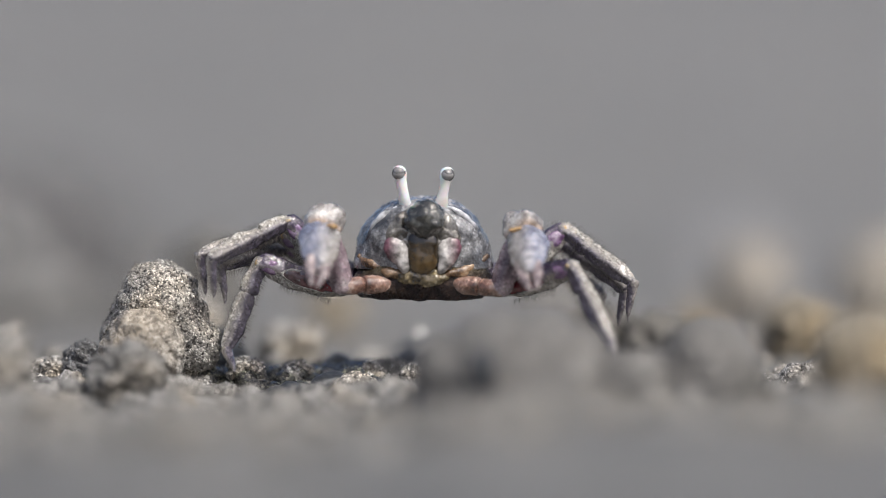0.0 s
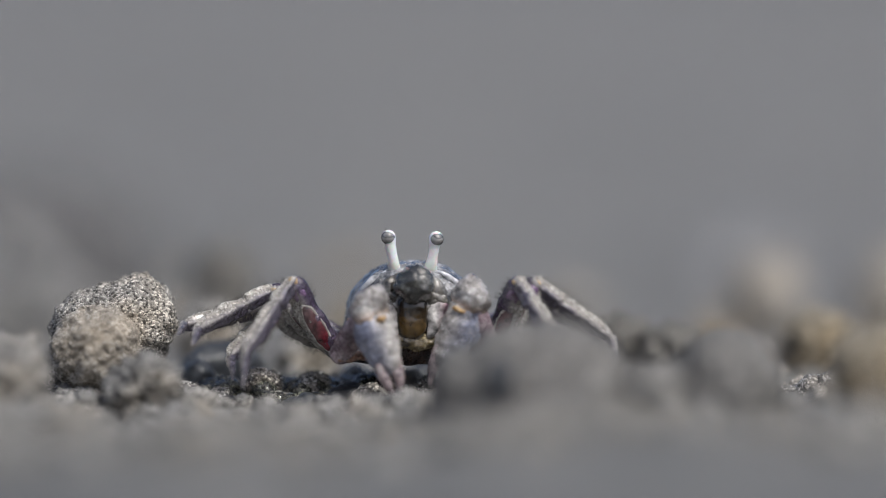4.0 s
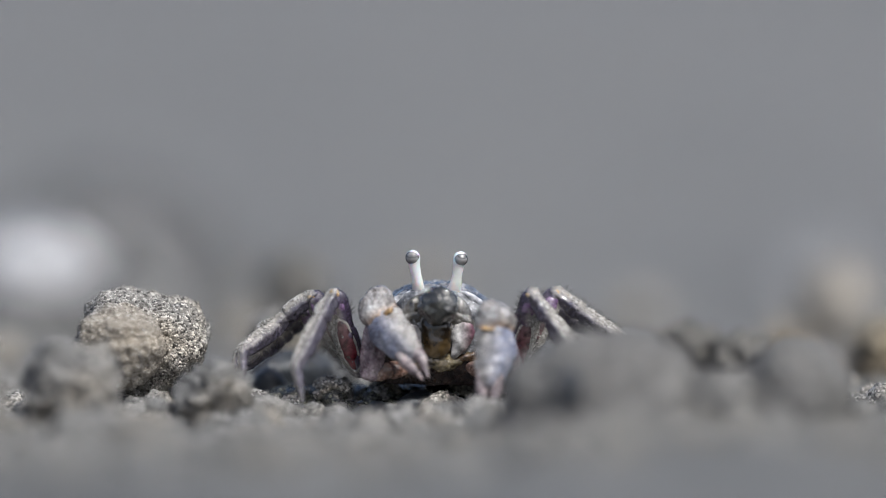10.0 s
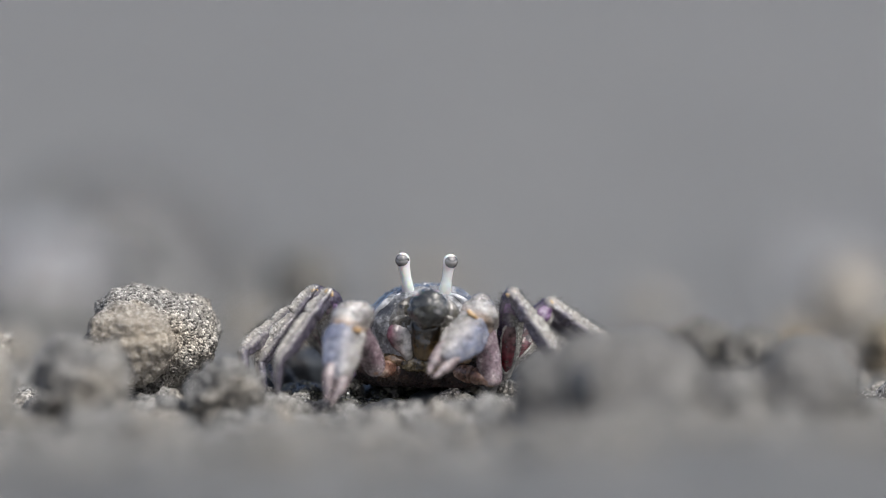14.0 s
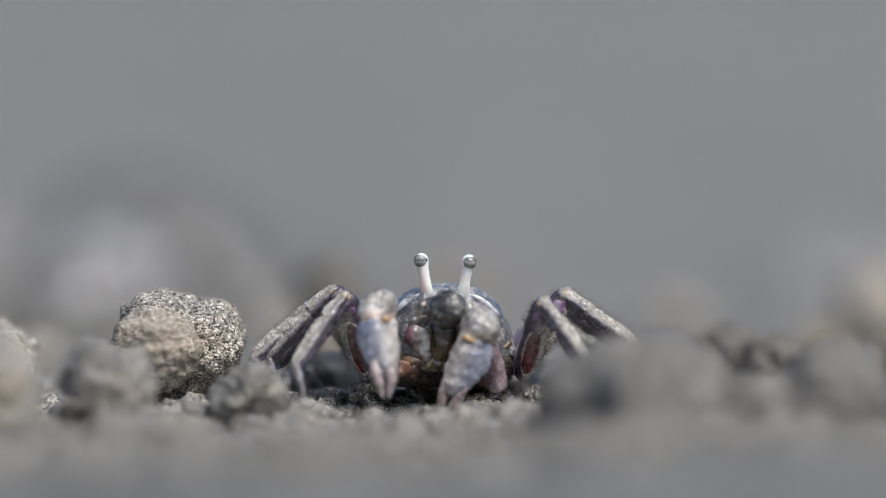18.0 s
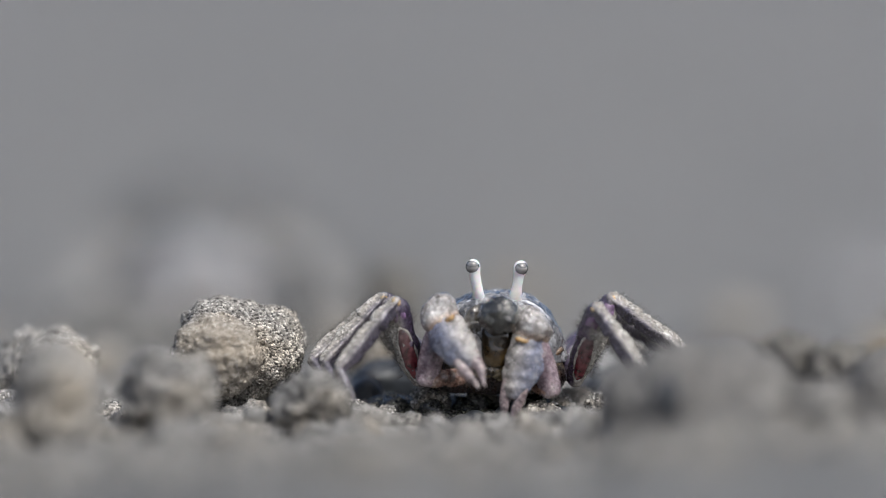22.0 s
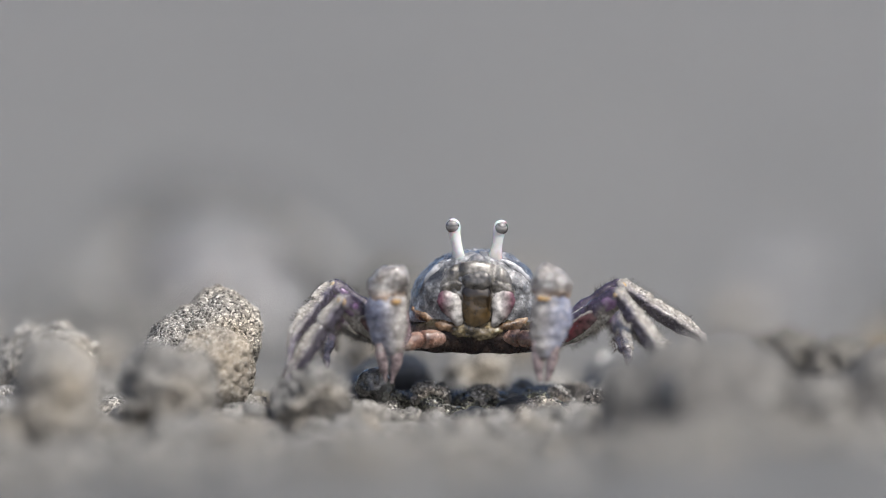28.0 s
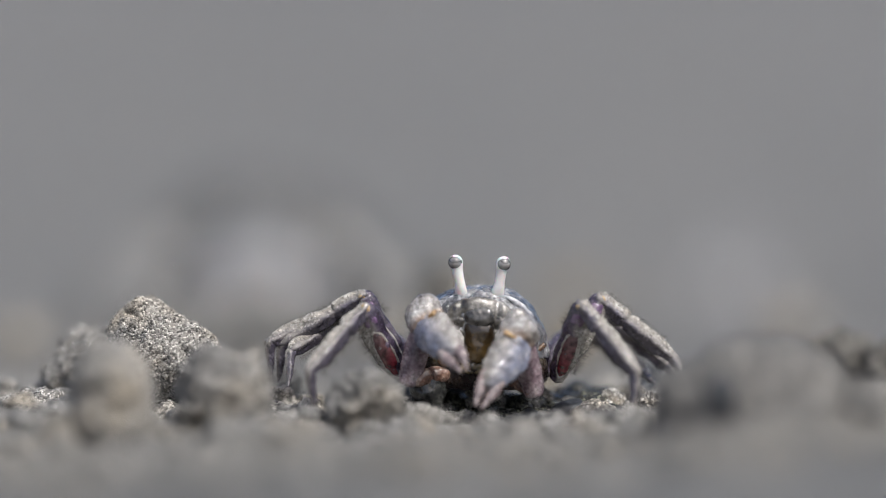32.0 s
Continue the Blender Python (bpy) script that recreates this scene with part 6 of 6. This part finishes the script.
    key(29.5, (-3.69, 0.95), l=(-5.85, 2.89, -7.43, 7.62, -8.42, 0.92), r=(5.49, 2.40, 4.41, 6.83, 2.04, -0.07), la=(-9.88, 7.90, -14.78, 1.92, -14.90, -1.07), lb=(-10.95, 8.86, -15.86, 4.55, -16.10, 1.92), lc=(-12.70, 8.64, -17.34, 5.12, -16.98, 3.07), ld=(-11.43, 6.46, -15.14, 3.98, -15.14, 2.21), ra=(9.38, 8.02, 14.41, 2.88, 14.53, 0.72), rb=(11.78, 7.30, 17.40, 3.43, 18.62, 0.96), rc=(12.01, 5.22, 14.24, 2.11, 14.57, 0.58), rd=(10.44, 4.67, 14.77, 2.23, 15.75, 1.34))
    key(30, (-4.35, 0.98), l=(-7.17, 2.40, -7.89, 6.94, -9.81, 2.40), r=(5.74, 0.96, 4.07, 5.99, 2.63, -0.95), la=(-10.05, 8.14, -15.31, 1.92, -15.31, -1.43), lb=(-11.24, 8.86, -16.27, 5.75, -17.22, 3.83), lc=(-13.39, 9.10, -18.18, 6.70, -18.42, 5.75), ld=(-11.72, 6.46, -15.55, 5.17, -16.27, 4.12), ra=(8.85, 7.90, 12.92, 1.44, 12.44, -0.95), rb=(11.49, 6.70, 16.51, 3.35, 17.71, 0.96), rc=(11.25, 5.65, 15.94, 2.78, 16.84, 1.15), rd=(10.15, 4.07, 13.88, 2.16, 14.83, 1.34))
    key(30.5, (-5.30, 0.76), l=(-6.31, 2.80, -7.69, 7.73, -10.65, 2.80), r=(6.02, 2.30, 4.15, 7.24, 1.09, 2.30), la=(-9.53, 8.15, -14.56, 2.29, -14.32, -1.18), lb=(-10.85, 8.87, -15.99, 4.68, -16.59, 2.53), lc=(-12.59, 8.65, -17.47, 5.25, -17.47, 3.67), ld=(-11.33, 6.47, -15.27, 4.10, -15.63, 2.81), ra=(9.37, 8.03, 13.56, 1.81, 13.08, -0.82), rb=(11.88, 6.83, 17.14, 3.24, 18.46, 0.85), rc=(11.64, 5.78, 16.57, 2.67, 17.60, 1.04), rd=(10.54, 4.20, 14.51, 2.05, 15.59, 1.23))
    key(31, (-5.45, 0.61), l=(-5.99, 2.10, -7.43, 6.88, -7.43, -0.29), r=(5.73, 0.66, 4.06, 5.93, 1.66, -0.53), la=(-9.82, 8.08, -14.61, 2.58, -14.13, -1.01), lb=(-11.26, 8.80, -16.52, 3.54, -16.76, 1.14), lc=(-12.60, 8.13, -17.57, 3.73, -17.33, 1.53), ld=(-11.73, 6.41, -15.80, 2.96, -15.80, 1.43), ra=(9.08, 8.08, 13.39, 2.10, 12.91, -0.77), rb=(11.47, 6.88, 16.97, 3.06, 18.41, 0.66), rc=(11.23, 5.83, 16.40, 2.48, 17.55, 0.86), rd=(10.13, 4.25, 14.34, 1.86, 15.54, 1.05))
    key(31.5, (-5.38, 0.47), l=(-7.69, 3.24, -5.71, 6.59, -4.73, -0.22), r=(5.63, 2.25, 3.66, 6.99, 0.70, 0.28), la=(-9.87, 7.96, -14.53, 2.69, -14.05, -1.13), lb=(-10.94, 9.15, -16.68, 4.13, -17.04, 1.02), lc=(-12.28, 8.48, -17.74, 4.32, -17.62, 1.40), ld=(-11.42, 6.76, -15.97, 3.55, -16.09, 1.31), ra=(8.79, 8.08, 13.22, 2.45, 12.86, -0.66), rb=(10.83, 7.60, 16.69, 3.17, 18.00, 0.78), rc=(10.59, 6.54, 16.11, 2.60, 17.14, 0.97), rd=(9.49, 4.97, 14.06, 1.98, 15.13, 1.16))
    key(32, (-5.46, 0.33), l=(-5.93, 1.84, -4.49, 7.58, -1.38, 2.80), r=(4.60, 0.88, 3.40, 6.15, 0.06, -0.31), la=(-9.75, 7.82, -14.30, 2.80, -13.82, -1.27), lb=(-10.47, 9.50, -16.69, 4.71, -17.17, 0.88), lc=(-11.81, 8.83, -17.74, 4.90, -17.74, 1.27), ld=(-10.95, 7.10, -15.97, 4.14, -16.21, 1.17), ra=(8.67, 8.06, 13.21, 2.80, 12.97, -0.55), rb=(10.34, 8.30, 16.56, 3.28, 17.76, 0.88), rc=(10.10, 7.25, 15.99, 2.70, 16.90, 1.08), rd=(9.00, 5.67, 13.93, 2.08, 14.89, 1.27))
    walk(crab, body)
    for (name, k), r in rows.items():
        walk(limbs[name][k], r)

    # the pellet at the mouth goes with the body until the left claw takes it and lays it down
    walk(chewed, [(t, m @ pose(0.0001, (-3.0 - 1.4 * min(1.0, t / 14.0)) * MM, (7.75 - 0.15 * min(1.0, t / 14.0)) * MM)) for t, m in body if t <= 22] + [
        (22.4, pose(0.0008, -0.0048, 0.0082)), (22.6, pose(-0.0030, -0.0080, 0.0090, 0, -30, 0)), (22.85, pose(-0.0085, -0.0055, 0.0035, 0, -80, 10)),
        (23.0, pose(-0.0097, -0.0020, 0.0011, 0, -110, 20)), (32.0, pose(-0.0097, -0.0020, 0.0011, 0, -110, 20))])

    # two crumbling pellets are shoved aside by it
    for thing, a, b, r in ((shoved, (-18.6, 1.5), (-22.6, 7.2), 1.3), (nudged, (-21.4, 1.5), (-26.0, 6.8), 0.8)):
        still = pose(a[0] * MM, a[1] * MM, (relief(*a) + r) * MM)
        moved = pose(b[0] * MM, b[1] * MM, (relief(*b) + r) * MM, 0, -70, 20)
        walk(thing, [(0.0, still), (2.4, still), (2.95, moved), (32.0, moved)])

    # the pellet is pushed along in short rolls
    walk(rolled, [(t, pose(x * MM, 0.001, z * MM, 0, ry, rz)) for t, x, z, ry, rz in (
        (0.0, -12.3, 4.2, -47, -15), (2.45, -12.3, 4.2, -47, -15), (2.7, -13.6, 4.4, -40, -12), (2.85, -15.8, 4.5, -18, 0), (3.05, -17.1, 4.5, 0, 0), (7.4, -17.0, 4.5, 0, 0), (7.65, -16.2, 4.3, -25, 0), (7.85, -15.3, 4.2, -46, -12),
        (8.3, -16.1, 4.3, -49, -12), (8.5, -18.2, 4.4, -40, -10), (8.7, -19.8, 4.5, -10, 0), (8.95, -21.4, 4.2, 22, 0), (9.3, -20.8, 4.3, 28, 0), (23.55, -20.9, 4.3, 28, 0), (23.8, -21.5, 4.6, 22, 8), (24.2, -22.3, 4.8, 12, 14), (24.6, -21.5, 4.5, 15, 8),
        (25.0, -22.9, 4.5, 8, 16), (25.45, -24.9, 4.2, -12, 28), (26.2, -24.6, 4.2, -14, 28), (27.5, -23.7, 4.2, -14, 26), (29.4, -24.0, 4.1, -16, 26), (29.8, -24.6, 4.2, -30, 26), (30.05, -26.0, 4.2, -65, 40),
        (30.3, -29.5, 4.2, -110, 75), (30.55, -32.4, 3.5, -140, 145), (32.0, -32.3, 3.5, -140, 145))])

    # a tiny crab far off strolls across the flat
    walk(small_crab, [(t, pose(x * MM, 0.152, relief(x, 152) * MM, 0, 0, 10)) for t, x in
                      ((0.0, 40.0), (6.0, 39.6), (12.0, 39.8), (14.0, 38.4), (17.0, 37.7), (19.0, 37.4), (21.0, 35.3), (23.0, 34.2), (25.0, 30.3), (28.0, 27.6), (29.0, 26.6), (30.5, 21.4), (32.0, 17.2))])

    # a fly takes off, crosses the edge of the view and settles again
    home = (-0.070, 0.045, relief(-70, 45) * MM)
    walk(fly, [(0.0, pose(*home)), (31.15, pose(*home)), (31.35, pose(-0.050, 0.045, 0.006, 0, -20, 0)), (31.5, pose(-0.0430, 0.045, 0.0125, 0, -10, 20)),
               (31.62, pose(-0.052, 0.045, 0.018, 0, -25, 80)), (31.8, pose(-0.075, 0.045, 0.012, 0, 0, 150)), (32.0, pose(-0.085, 0.045, relief(-85, 45) * MM, 0, 0, 170))])

    # the far crab shifts a little and lifts its claws now and then
    # each wave: time, half the gap between the claws, height reached
    rest = ((-4.2, 0.8, -2.9, 2.0, -2.7, 1.8), (4.2, 0.8, 2.9, 2.0, 2.7, 1.8))
    waves = {7.0: (1.8, 10.5), 10.0: (1.6, 6.8), 20.0: (1.7, 9.5), 21.0: (2.1, 12.0), 22.5: (1.7, 10.0), 23.5: (1.4, 12.5), 24.4: (2.4, 8.0), 25.5: (2.4, 9.6), 26.7: (1.8, 11.0), 30.3: (2.4, 9.0), 31.4: (2.0, 9.5)}
    walk(far_crab, [(t, pose(x * MM, 0.100, 0, 0, 0, 6)) for t, x in ((0.0, -36.5), (7.2, -36.2), (9.8, -32.7), (14.0, -32.4), (17.0, -31.3), (19.0, -27.2), (20.0, -26.6), (22.0, -26.2), (28.0, -24.8), (32.0, -26.0))])
    far = {}
    times = sorted({0.0, 32.0} | {round(w + d, 2) for w in waves for d in (-0.25, 0.0, 0.22)})
    for t in times:
        now = rest
        if t in waves:
            gap, top = waves[t]
            now = [(s * 4.4, 1.5 + 0.36 * top, s * (gap + 0.6), top - 3.4, s * gap, top + 3.4) for s in (-1, 1)]
        for side, pts in zip("lr", now):
            limb_rows(far, t, side, pts, "")
    for t in (0.0, 32.0):
        for side, s in (("l", -1), ("r", 1)):
            for leg, x in zip("abcd", (7.6, 8.4, 9.0, 7.0)):
                limb_rows(far, t, side, (x * s, 8.4, (x + 4.6) * s, 2.8, (x + 5.0) * s, 0.0), leg)
    for (name, k), r in far.items():
        walk(far_limbs[name][k], r)


motions()
